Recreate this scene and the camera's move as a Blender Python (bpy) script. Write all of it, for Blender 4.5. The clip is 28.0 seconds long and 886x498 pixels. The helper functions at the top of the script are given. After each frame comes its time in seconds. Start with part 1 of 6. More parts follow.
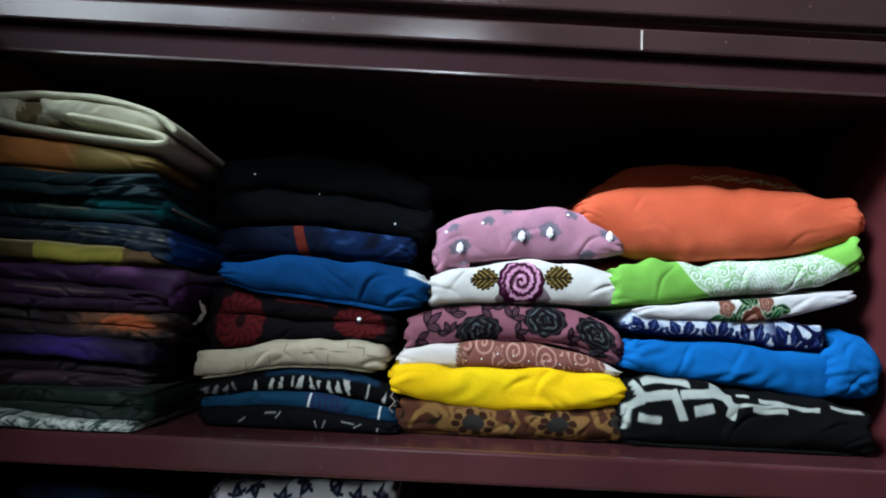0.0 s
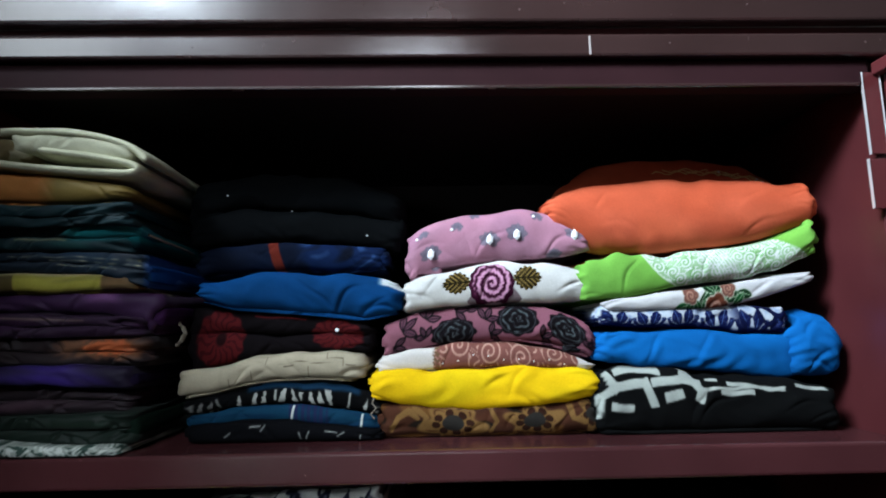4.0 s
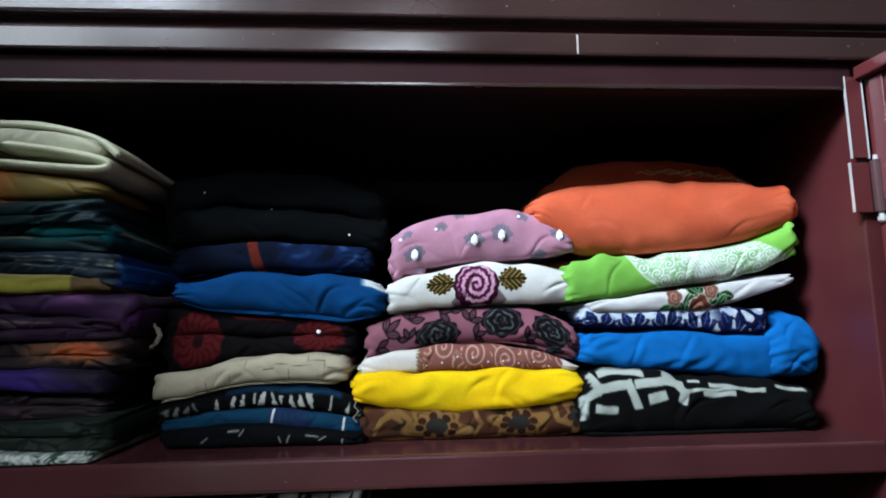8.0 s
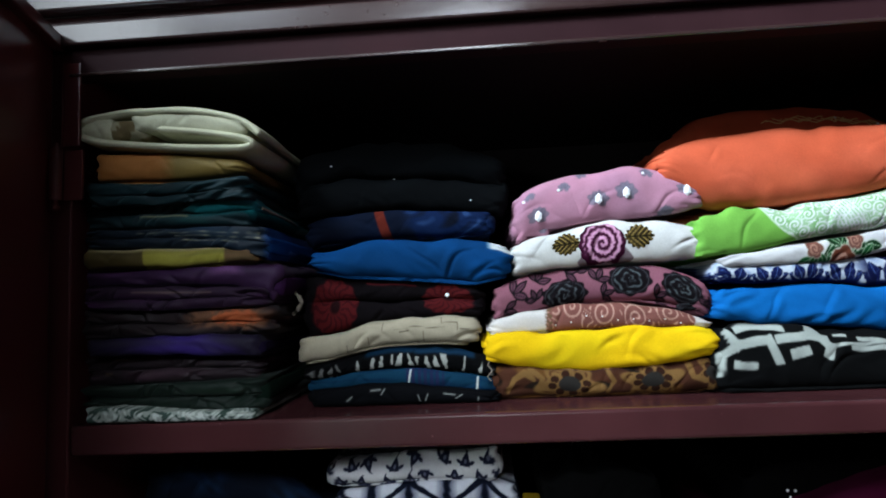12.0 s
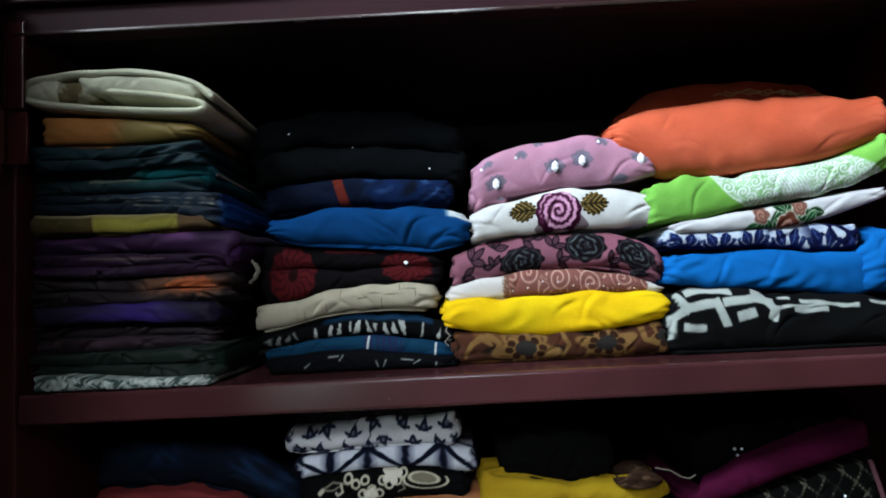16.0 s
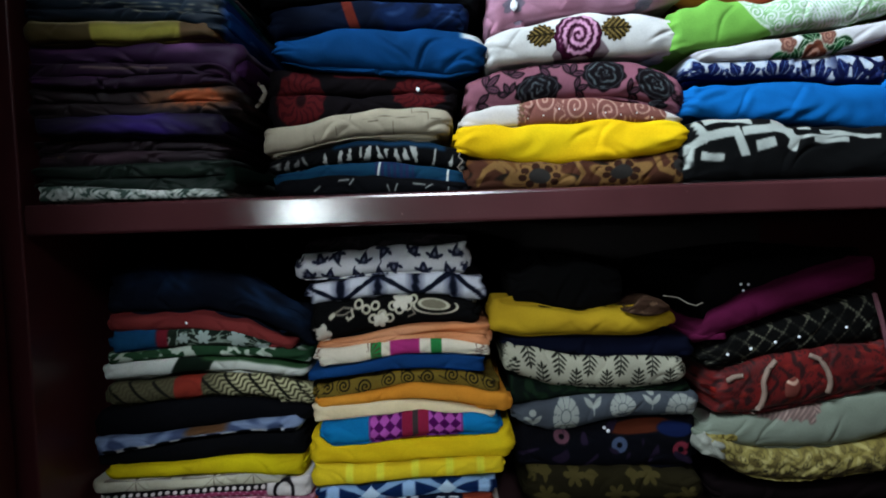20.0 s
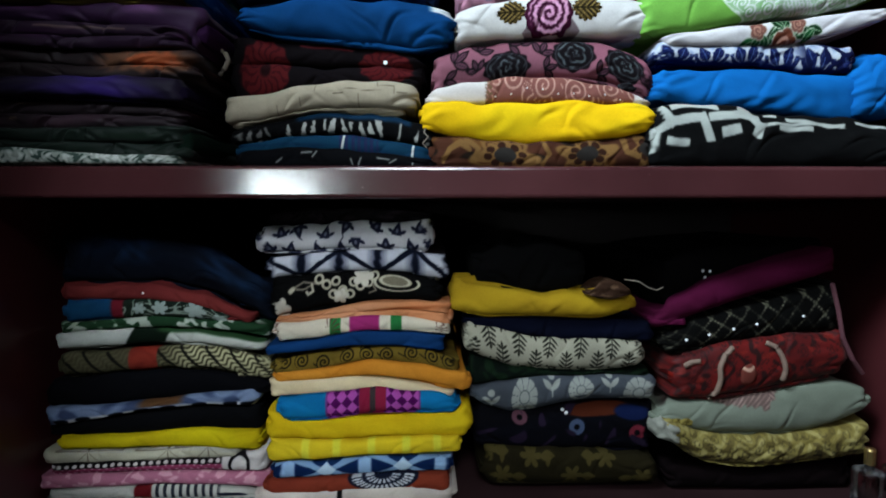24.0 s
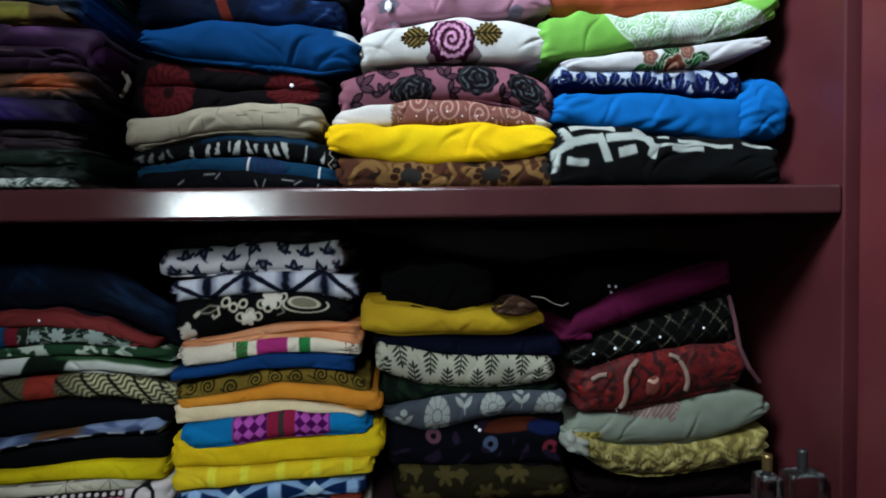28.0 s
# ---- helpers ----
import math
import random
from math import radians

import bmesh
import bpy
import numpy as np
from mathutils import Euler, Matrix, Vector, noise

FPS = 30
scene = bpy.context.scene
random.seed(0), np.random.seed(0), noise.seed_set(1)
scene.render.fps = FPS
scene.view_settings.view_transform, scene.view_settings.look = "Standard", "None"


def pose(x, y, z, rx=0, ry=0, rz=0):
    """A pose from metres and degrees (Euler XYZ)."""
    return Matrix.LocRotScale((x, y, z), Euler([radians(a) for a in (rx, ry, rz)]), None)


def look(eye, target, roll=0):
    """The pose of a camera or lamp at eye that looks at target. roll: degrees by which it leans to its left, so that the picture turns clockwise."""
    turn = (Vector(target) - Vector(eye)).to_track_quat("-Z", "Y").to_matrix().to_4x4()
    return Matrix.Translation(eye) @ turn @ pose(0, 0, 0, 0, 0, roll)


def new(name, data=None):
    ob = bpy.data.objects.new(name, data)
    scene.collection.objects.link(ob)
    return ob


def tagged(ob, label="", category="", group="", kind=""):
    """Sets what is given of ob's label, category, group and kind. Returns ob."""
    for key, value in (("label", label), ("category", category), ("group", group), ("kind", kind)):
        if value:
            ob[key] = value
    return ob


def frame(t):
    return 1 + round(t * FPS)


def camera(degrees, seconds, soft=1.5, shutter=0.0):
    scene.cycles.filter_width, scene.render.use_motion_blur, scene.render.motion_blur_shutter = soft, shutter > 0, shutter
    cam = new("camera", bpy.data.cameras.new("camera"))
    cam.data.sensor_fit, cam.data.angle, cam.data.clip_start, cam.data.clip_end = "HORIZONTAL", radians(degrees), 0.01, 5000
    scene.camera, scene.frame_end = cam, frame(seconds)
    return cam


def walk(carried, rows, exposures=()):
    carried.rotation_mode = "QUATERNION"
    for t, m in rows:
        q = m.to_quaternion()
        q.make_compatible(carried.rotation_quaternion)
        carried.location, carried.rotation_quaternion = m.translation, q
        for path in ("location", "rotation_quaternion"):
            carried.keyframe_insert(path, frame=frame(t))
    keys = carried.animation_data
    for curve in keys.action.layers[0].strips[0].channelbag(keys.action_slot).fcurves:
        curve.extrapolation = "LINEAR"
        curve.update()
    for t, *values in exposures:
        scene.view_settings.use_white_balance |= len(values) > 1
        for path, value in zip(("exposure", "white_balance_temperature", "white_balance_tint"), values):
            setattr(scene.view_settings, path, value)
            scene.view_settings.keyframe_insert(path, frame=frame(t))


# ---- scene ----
import functools

cam = camera(76.0, 28.0, soft=1.9)
# seconds, eye x y z, then the turns about x, y and z in degrees
PATH = [
    (0.0, -0.0044, -0.5815, 1.3695, 97.18, -2.83, -0.74),
    (0.5, 0.0115, -0.5753, 1.3709, 97.34, -1.39, -1.62),
    (1.0, 0.0260, -0.5808, 1.3723, 96.87, 0.22, -2.42),
    (1.5, 0.0300, -0.5908, 1.3719, 96.58, 1.03, -2.04),
    (2.0, 0.0285, -0.5963, 1.3663, 96.88, 0.16, -2.35),
    (2.5, 0.0389, -0.6045, 1.3679, 97.52, 1.22, -2.74),
    (3.0, 0.0354, -0.6045, 1.3658, 97.99, 0.77, -2.51),
    (3.5, 0.0273, -0.6059, 1.3663, 98.36, 0.79, -1.27),
    (5.5, 0.0068, -0.5842, 1.3597, 96.19, 1.65, -1.67),
    (6.0, 0.0102, -0.5859, 1.3604, 96.02, 2.33, -2.35),
    (6.5, -0.0074, -0.5896, 1.3606, 94.40, 2.50, -0.65),
    (7.0, 0.0015, -0.5908, 1.3609, 94.88, 2.54, -1.48),
    (7.5, 0.0100, -0.5931, 1.3667, 97.04, 0.89, -2.87),
    (8.0, 0.0116, -0.5926, 1.3762, 97.24, 0.89, -3.46),
    (8.5, 0.0195, -0.6015, 1.3819, 97.52, 1.73, -4.18),
    (9.0, 0.0257, -0.5943, 1.3788, 96.86, 2.91, -4.59),
    (9.5, 0.0236, -0.5973, 1.3781, 96.88, 3.19, -4.40),
    (10.0, 0.0356, -0.5940, 1.3823, 96.24, 4.68, -5.70),
    (10.5, 0.0262, -0.5892, 1.3684, 95.95, 4.71, -4.64),
    (11.0, -0.0136, -0.5935, 1.3674, 95.92, 2.89, -0.30),
    (11.5, -0.0521, -0.5943, 1.3642, 95.33, 1.86, 1.94),
    (12.0, -0.0567, -0.6000, 1.3619, 95.03, 2.51, 3.49),
    (12.5, -0.0619, -0.6008, 1.3502, 95.51, 1.61, 3.07),
    (13.0, -0.0538, -0.5916, 1.3418, 93.83, 2.46, 3.28),
    (13.5, -0.0441, -0.5785, 1.3343, 92.80, 1.85, 0.61),
    (15.5, -0.0402, -0.5961, 1.3325, 93.72, 2.57, 0.04),
    (16.0, -0.0411, -0.5996, 1.3330, 93.98, 2.83, 0.74),
    (16.5, -0.0512, -0.5937, 1.3281, 94.08, 1.41, 0.60),
    (17.0, -0.0423, -0.5873, 1.3202, 93.43, 1.36, 0.40),
    (17.5, -0.0336, -0.5726, 1.2897, 91.42, 0.93, -1.21),
    (18.0, -0.0375, -0.5705, 1.2695, 89.69, 1.18, -0.56),
    (18.5, -0.0451, -0.5849, 1.2576, 89.71, 0.06, -0.41),
    (19.0, -0.0480, -0.5861, 1.2422, 88.31, 2.36, -0.43),
    (19.5, -0.0629, -0.5815, 1.2236, 88.31, 2.17, 0.62),
    (20.0, -0.0669, -0.5855, 1.2106, 87.33, 1.86, 0.16),
    (20.5, -0.0540, -0.5972, 1.2108, 86.30, 3.14, 1.09),
    (22.5, -0.0484, -0.5985, 1.2005, 87.43, -0.01, 0.86),
    (23.0, -0.0535, -0.5926, 1.1964, 86.49, -0.01, 0.77),
    (23.5, -0.0420, -0.5844, 1.1957, 86.44, 0.06, -0.43),
    (24.0, -0.0397, -0.5808, 1.1972, 86.15, -0.00, -1.09),
    (24.5, -0.0466, -0.5805, 1.1955, 85.74, -0.33, -0.51),
    (25.0, -0.0440, -0.5745, 1.1894, 85.33, 0.13, -0.82),
    (25.5, -0.0451, -0.5685, 1.1847, 84.34, 0.05, -1.19),
    (26.0, -0.0402, -0.5727, 1.1886, 84.92, -1.24, -2.10),
    (26.5, -0.0120, -0.5845, 1.1945, 86.58, -2.61, -3.53),
    (27.0, 0.0147, -0.5847, 1.1932, 86.63, -1.23, -5.83),
    (27.5, 0.0298, -0.5878, 1.1913, 87.61, 0.20, -6.38),
    (28.0, 0.0225, -0.5894, 1.1974, 88.09, 0.74, -4.88),
]
walk(cam, [(t, pose(x, y, z, rx, ry, rz)) for t, x, y, z, rx, ry, rz in PATH], exposures=[(0.0, 0.0), (28.0, 0.0)])

# ---- light: a ceiling lamp, a low lamp mirrored in the shelf front, an added fill lamp and a high bright panel ----
world = bpy.data.worlds.new("room_world")
scene.world = world
world.use_nodes = True
world.node_tree.nodes["Background"].inputs["Color"].default_value = (0.75, 0.85, 1.0, 1)
world.node_tree.nodes["Background"].inputs["Strength"].default_value = 0.07


def area(name, eye, target, sx, sy, watts, colour):
    lamp = bpy.data.lights.new(name, "AREA")
    lamp.shape, lamp.size, lamp.size_y, lamp.energy, lamp.color = "RECTANGLE", sx, sy, watts, colour
    ob = new(name, lamp)
    ob.matrix_world = look(eye, target)
    return ob


KEY_W, LOW_W, FILL_W, HIGH_W = 10.3, 0.85, 1.62, 13.0
area("ceiling_lamp", (-0.9, -0.92, 2.6), (0.29, 0, 1.75), 0.55, 0.35, KEY_W, (0.77, 0.91, 1.04)).data.spread = radians(52)
# unseen source, placed by the highlight it leaves on the shelf front
area("low_lamp", (-1.22, -1.9, 1.28), (-0.6, 0, 1.2), 1.3, 0.13, LOW_W, (0.84, 0.97, 1.0)).data.spread = radians(28)
# unseen fill, added to brighten the left stacks
area("fill_lamp", (-0.17, -2.05, 2.45), (-0.37, 0, 1.0), 0.6, 0.4, FILL_W, (0.83, 0.93, 1.05)).data.spread = radians(31)
# unseen bright area that the face rail mirrors; no window opening is built
area("high_panel", (-2.0, -2.35, 2.95), (0.0, -2.2, 2.6), 1.1, 0.62, HIGH_W, (0.82, 0.92, 1.0))

# ---- materials ----


def lin(c):
    c = np.asarray(c, dtype=float)
    return np.where(c <= 0.04045, c / 12.92, ((c + 0.055) / 1.055) ** 2.4)


def material(name, colour=(0.5, 0.5, 0.5), rough=0.5, metal=0.0):
    m = bpy.data.materials.new(name)
    m.use_nodes = True
    b = m.node_tree.nodes["Principled BSDF"]
    b.inputs["Base Color"].default_value = (*colour, 1)
    b.inputs["Roughness"].default_value = rough
    b.inputs["Metallic"].default_value = metal
    return m, m.node_tree, b


def node(tree, kind, **values):
    n = tree.nodes.new(kind)
    for key, value in values.items():
        n.inputs[key].default_value = value
    return n


def fabric(name, rough, sheen, grain):
    """Cloth whose dye comes from the mesh's own print, with thread grain and faint uneven fading."""
    m, tree, b = material(name, rough=rough)
    link = tree.links.new
    dye = tree.nodes.new("ShaderNodeAttribute")
    dye.attribute_name = "print"
    where = tree.nodes.new("ShaderNodeTexCoord")
    thread = node(tree, "ShaderNodeTexNoise", Scale=900.0, Detail=2.0)
    fade = node(tree, "ShaderNodeTexNoise", Scale=38.0, Detail=4.0)
    link(where.outputs["Object"], thread.inputs["Vector"])
    link(where.outputs["Object"], fade.inputs["Vector"])
    both = node(tree, "ShaderNodeMath")
    both.operation = "ADD"
    link(thread.outputs["Fac"], both.inputs[0])
    link(fade.outputs["Fac"], both.inputs[1])
    span = node(tree, "ShaderNodeMapRange")
    span.inputs["From Min"].default_value, span.inputs["From Max"].default_value = 0.55, 1.45
    span.inputs["To Min"].default_value, span.inputs["To Max"].default_value = 0.78, 1.12
    link(both.outputs[0], span.inputs["Value"])
    mul = tree.nodes.new("ShaderNodeMix")
    mul.data_type, mul.blend_type = "RGBA", "MULTIPLY"
    mul.inputs["Factor"].default_value = 1.0
    link(dye.outputs["Color"], mul.inputs[6])
    link(span.outputs[0], mul.inputs[7])
    link(mul.outputs[2], b.inputs["Base Color"])
    b.inputs["Sheen Weight"].default_value = sheen
    b.inputs["Sheen Roughness"].default_value = 0.5
    b.inputs["Specular IOR Level"].default_value = 0.05 if rough > 0.7 else 0.22
    crease = node(tree, "ShaderNodeTexNoise", Scale=55.0, Detail=4.0)
    link(where.outputs["Object"], crease.inputs["Vector"])
    relief = node(tree, "ShaderNodeBump", Strength=0.13, Distance=grain)
    link(crease.outputs["Fac"], relief.inputs["Height"])
    fine = node(tree, "ShaderNodeBump", Strength=0.4, Distance=0.0004)
    link(thread.outputs["Fac"], fine.inputs["Height"])
    link(relief.outputs["Normal"], fine.inputs["Normal"])
    link(fine.outputs["Normal"], b.inputs["Normal"])
    return m


COTTON = fabric("cotton", 0.9, 0.0, 0.007)
SILK = fabric("silk", 0.62, 0.03, 0.005)


def lacquer(name, colour, rough, chips, shine=0.5):
    """Oil-painted cabinet panel: brush waviness, dust and a few worn spots."""
    m, tree, b = material(name, colour, rough)
    link = tree.links.new
    where = tree.nodes.new("ShaderNodeTexCoord")
    b.inputs["Specular IOR Level"].default_value = shine
    blotch = node(tree, "ShaderNodeTexNoise", Scale=7.0, Detail=6.0)
    link(where.outputs["Object"], blotch.inputs["Vector"])
    ramp = tree.nodes.new("ShaderNodeValToRGB")
    ramp.color_ramp.elements[0].position, ramp.color_ramp.elements[1].position = 0.3, 0.72
    ramp.color_ramp.elements[0].color = (*[0.75 * v for v in colour], 1)
    ramp.color_ramp.elements[1].color = (*[1.2 * v for v in colour], 1)
    link(blotch.outputs["Fac"], ramp.inputs["Fac"])
    spot = node(tree, "ShaderNodeTexNoise", Scale=160.0, Detail=2.0)
    link(where.outputs["Object"], spot.inputs["Vector"])
    worn = node(tree, "ShaderNodeMapRange")
    worn.inputs["From Min"].default_value, worn.inputs["From Max"].default_value = chips, chips + 0.03
    link(spot.outputs["Fac"], worn.inputs["Value"])
    mix = tree.nodes.new("ShaderNodeMix")
    mix.data_type = "RGBA"
    link(worn.outputs[0], mix.inputs[0])
    link(ramp.outputs["Color"], mix.inputs[6])
    mix.inputs[7].default_value = (*[min(1, 2.2 * v + 0.03) for v in colour], 1)
    link(mix.outputs[2], b.inputs["Base Color"])
    gloss = node(tree, "ShaderNodeMapRange")
    gloss.inputs["To Min"].default_value, gloss.inputs["To Max"].default_value = rough * 0.75, rough * 1.5
    link(blotch.outputs["Fac"], gloss.inputs["Value"])
    link(gloss.outputs[0], b.inputs["Roughness"])
    brush = node(tree, "ShaderNodeTexNoise", Scale=55.0, Detail=3.0)
    link(where.outputs["Object"], brush.inputs["Vector"])
    relief = node(tree, "ShaderNodeBump", Strength=0.12, Distance=0.001)
    link(brush.outputs["Fac"], relief.inputs["Height"])
    link(relief.outputs["Normal"], b.inputs["Normal"])
    return m


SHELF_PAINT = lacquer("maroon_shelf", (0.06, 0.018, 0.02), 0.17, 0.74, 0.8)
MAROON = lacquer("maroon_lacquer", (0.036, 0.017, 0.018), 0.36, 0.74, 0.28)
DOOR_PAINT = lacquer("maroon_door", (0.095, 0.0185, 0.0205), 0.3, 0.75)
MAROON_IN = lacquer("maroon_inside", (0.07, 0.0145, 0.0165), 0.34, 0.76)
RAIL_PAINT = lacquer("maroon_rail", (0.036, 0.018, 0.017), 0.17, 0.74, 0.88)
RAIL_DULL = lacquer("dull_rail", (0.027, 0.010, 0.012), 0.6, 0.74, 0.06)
# back and top: inside paint darkened to stand in for the deep shade
SHADED_IN = lacquer("shaded_inside", (0.015, 0.012, 0.012), 0.7, 0.8, 0.08)
CHROME = material("chrome", (0.62, 0.61, 0.62), 0.32, 0.5)[0]
STONE = material("glass_stone", (0.9, 0.92, 0.95), 0.08)[0]
SILVER = material("silver_thread", (0.75, 0.75, 0.74), 0.4, 0.6)[0]
GOLD = material("gold_thread", (0.8, 0.64, 0.3), 0.3, 0.25)[0]
CREAM_CORD = material("cream_cord", (0.17, 0.14, 0.11), 0.8)[0]
BRAID = material("cream_braid", (0.2, 0.135, 0.1), 0.75)[0]
LINING = material("beige_lining", (0.17, 0.145, 0.11), 0.8)[0]
PLUM_CORD = material("plum_cord", (0.07, 0.018, 0.025), 0.8)[0]
BARE_CHIP = material("bare_chip", (0.13, 0.09, 0.085), 0.6)[0]
HINGE_STEEL = material("painted_steel", (0.16, 0.085, 0.09), 0.24, 0.7)[0]
HINGE_PAINT = lacquer("hinge_paint", (0.11, 0.035, 0.04), 0.2, 0.7, 0.9)
DARK_STEEL = material("dull_steel", (0.09, 0.088, 0.09), 0.35, 0.8)[0]
BRASS = material("brass", (0.5, 0.36, 0.14), 0.25, 0.9)[0]
PAINT_MARK = material("white_mark", (0.34, 0.3, 0.29), 0.7)[0]
WALL = lacquer("wall_paint", (0.55, 0.55, 0.52), 0.8, 0.9)
CEIL = lacquer("ceiling_paint", (0.75, 0.75, 0.73), 0.9, 0.9)
FLOOR = lacquer("floor_tile", (0.3, 0.27, 0.23), 0.35, 0.9)
glass, _, gb = material("clear_glass", (0.6, 0.62, 0.63), 0.08)
gb.inputs["Transmission Weight"].default_value = 1.0
GLASS = glass

# ---- building blocks ----


def part(name, bm, mat, parent=None, label="", smooth=False):
    me = bpy.data.meshes.new(name)
    bm.to_mesh(me)
    bm.free()
    me.materials.append(mat)
    if smooth:
        me.polygons.foreach_set("use_smooth", [True] * len(me.polygons))
    ob = new(name, me)
    ob.parent = parent
    return tagged(ob, label)


def slab(x0, x1, y0, y1, z0, z1, bevel=0.002, seg=2):
    bm = bmesh.new()
    bmesh.ops.create_cube(bm, size=1, matrix=Matrix.Translation(((x0 + x1) / 2, (y0 + y1) / 2, (z0 + z1) / 2)) @ Matrix.Diagonal((x1 - x0, y1 - y0, z1 - z0, 1)))
    if bevel:
        bmesh.ops.bevel(bm, geom=bm.edges[:], offset=bevel, segments=seg, affect="EDGES", profile=0.5)
    return bm


def rod(points, radius, sides=8):
    """A round cord or pin along a line of points."""
    bm = bmesh.new()
    pts = [Vector(p) for p in points]
    rings = []
    for i, p in enumerate(pts):
        along = (pts[min(i + 1, len(pts) - 1)] - pts[max(i - 1, 0)]).normalized()
        a = along.orthogonal().normalized()
        b = along.cross(a)
        rings.append([bm.verts.new(p + radius * (math.cos(k * math.tau / sides) * a + math.sin(k * math.tau / sides) * b)) for k in range(sides)])
    for r, s in zip(rings, rings[1:]):
        for k in range(sides):
            bm.faces.new((r[k], r[(k + 1) % sides], s[(k + 1) % sides], s[k]))
    bm.faces.new(rings[0][::-1])
    bm.faces.new(rings[-1])
    return bm


def lathe(profile, x, y, z, sides=20):
    bm = bmesh.new()
    rings = [[bm.verts.new((x + r * math.cos(k * math.tau / sides), y + r * math.sin(k * math.tau / sides), z + h)) for k in range(sides)] for r, h in profile]
    for r, s in zip(rings, rings[1:]):
        for k in range(sides):
            bm.faces.new((r[k], r[(k + 1) % sides], s[(k + 1) % sides], s[k]))
    bm.faces.new(rings[0][::-1])
    bm.faces.new(rings[-1])
    return bm


# ---- room shell ----
RX, RY0, RY1, RZ = 2.3, -3.2, 0.56, 3.4
for name, box in (("wall_north", (-RX, RX, RY1, RY1 + 0.1, 0, RZ)), ("wall_south", (-RX, RX, RY0 - 0.1, RY0, 0, RZ)),
                  ("wall_west", (-RX - 0.1, -RX, RY0 - 0.1, RY1 + 0.1, 0, RZ)), ("wall_east", (RX, RX + 0.1, RY0 - 0.1, RY1 + 0.1, 0, RZ))):
    tagged(part(name, slab(*box, 0), WALL), "plain painted room wall", "wall", kind="structure")
tagged(part("floor", slab(-RX - 0.1, RX + 0.1, RY0 - 0.1, RY1 + 0.1, -0.1, 0, 0), FLOOR), "plain floor of the room", "floor", kind="structure")
tagged(part("ceiling", slab(-RX - 0.1, RX + 0.1, RY0 - 0.1, RY1 + 0.1, RZ, RZ + 0.1, 0), CEIL), "plain white ceiling", "ceiling", kind="structure")

# ---- wardrobe ----
XL, XR = -0.504, 0.519            # inner faces of the sides
SHELF, SHELF_B, FLOOR_2 = 1.243, 1.210, 0.856
BACK = 0.47
wardrobe = new("wardrobe")
tagged(wardrobe, "dark maroon lacquered wardrobe with open doors and full shelves", "wardrobe")
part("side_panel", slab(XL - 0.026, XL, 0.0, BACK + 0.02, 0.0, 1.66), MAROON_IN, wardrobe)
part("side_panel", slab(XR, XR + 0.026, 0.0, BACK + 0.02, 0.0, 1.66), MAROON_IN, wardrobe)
part("back_panel", slab(XL, XR, BACK, BACK + 0.018, 0.06, 1.66, 0.001), SHADED_IN, wardrobe)
shelf = part("shelf", slab(XL + 0.001, XR - 0.001, 0.0, BACK - 0.001, SHELF_B, SHELF, 0.004, 3), SHELF_PAINT, wardrobe, "glossy maroon shelf board")
part("shelf", slab(XL + 0.001, XR - 0.001, 0.0, BACK - 0.001, FLOOR_2 - 0.033, FLOOR_2, 0.004, 3), MAROON, wardrobe, "glossy maroon shelf board")
part("drawer_front", slab(XL + 0.002, XR - 0.002, 0.004, 0.024, 0.08, FLOOR_2 - 0.036), MAROON, wardrobe)
part("plinth", slab(XL + 0.002, XR - 0.002, 0.03, 0.05, 0.0, 0.078), MAROON, wardrobe)
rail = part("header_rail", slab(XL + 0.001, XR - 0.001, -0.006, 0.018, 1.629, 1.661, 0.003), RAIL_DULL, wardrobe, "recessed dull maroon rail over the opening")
part("rail_bead", slab(XL + 0.001, XR - 0.016, -0.0085, -0.0062, 1.6285, 1.6325, 0.001), RAIL_PAINT, rail, "rounded glossy lower edge")
part("top_panel", slab(XL + 0.001, XR - 0.001, 0.019, BACK - 0.001, 1.640, 1.659), SHADED_IN, wardrobe)
face = part("face_rail", slab(XL - 0.526, XR + 0.526, -0.016, 0.012, 1.6615, 1.688, 0.003), RAIL_PAINT, wardrobe, "face rail catching the light")
part("paint_scratch", slab(0.1975, 0.1995, -0.0168, -0.0155, 1.663, 1.685, 0), PAINT_MARK, face, "thin pale scratch")
part("loft_floor", slab(XL - 0.526, XR + 0.526, 0.013, BACK + 0.02, 1.661, 1.69, 0.001), MAROON_IN, wardrobe)
part("loft_side", slab(XL - 0.526, XL - 0.504, 0.0, BACK + 0.02, 1.691, 2.12), MAROON, wardrobe)
part("loft_top", slab(XL - 0.526, XR + 0.526, -0.016, BACK + 0.02, 2.121, 2.145), MAROON, wardrobe)
part("loft_door", slab(XL - 0.524, XR + 0.524, -0.018, -0.001, 1.702, 2.118, 0.003), RAIL_PAINT, wardrobe, "closed loft door")
part("loft_rail", slab(XL - 0.526, XR + 0.526, -0.002, 0.012, 1.6885, 1.7015, 0), MAROON_IN, wardrobe, "recessed shadow gap under the loft door")
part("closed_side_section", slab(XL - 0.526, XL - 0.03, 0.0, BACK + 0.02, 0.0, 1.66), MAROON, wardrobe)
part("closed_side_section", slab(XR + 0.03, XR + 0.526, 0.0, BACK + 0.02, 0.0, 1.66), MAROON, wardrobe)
for cx, w in ((-0.19, 0.006), (0.09, 0.004), (-0.02, 0.003)):
    part("worn_chip", slab(cx - w, cx + w, -0.0066, -0.004, 1.6285, 1.6295, 0), BARE_CHIP, wardrobe, "small bare chip on the rail edge")


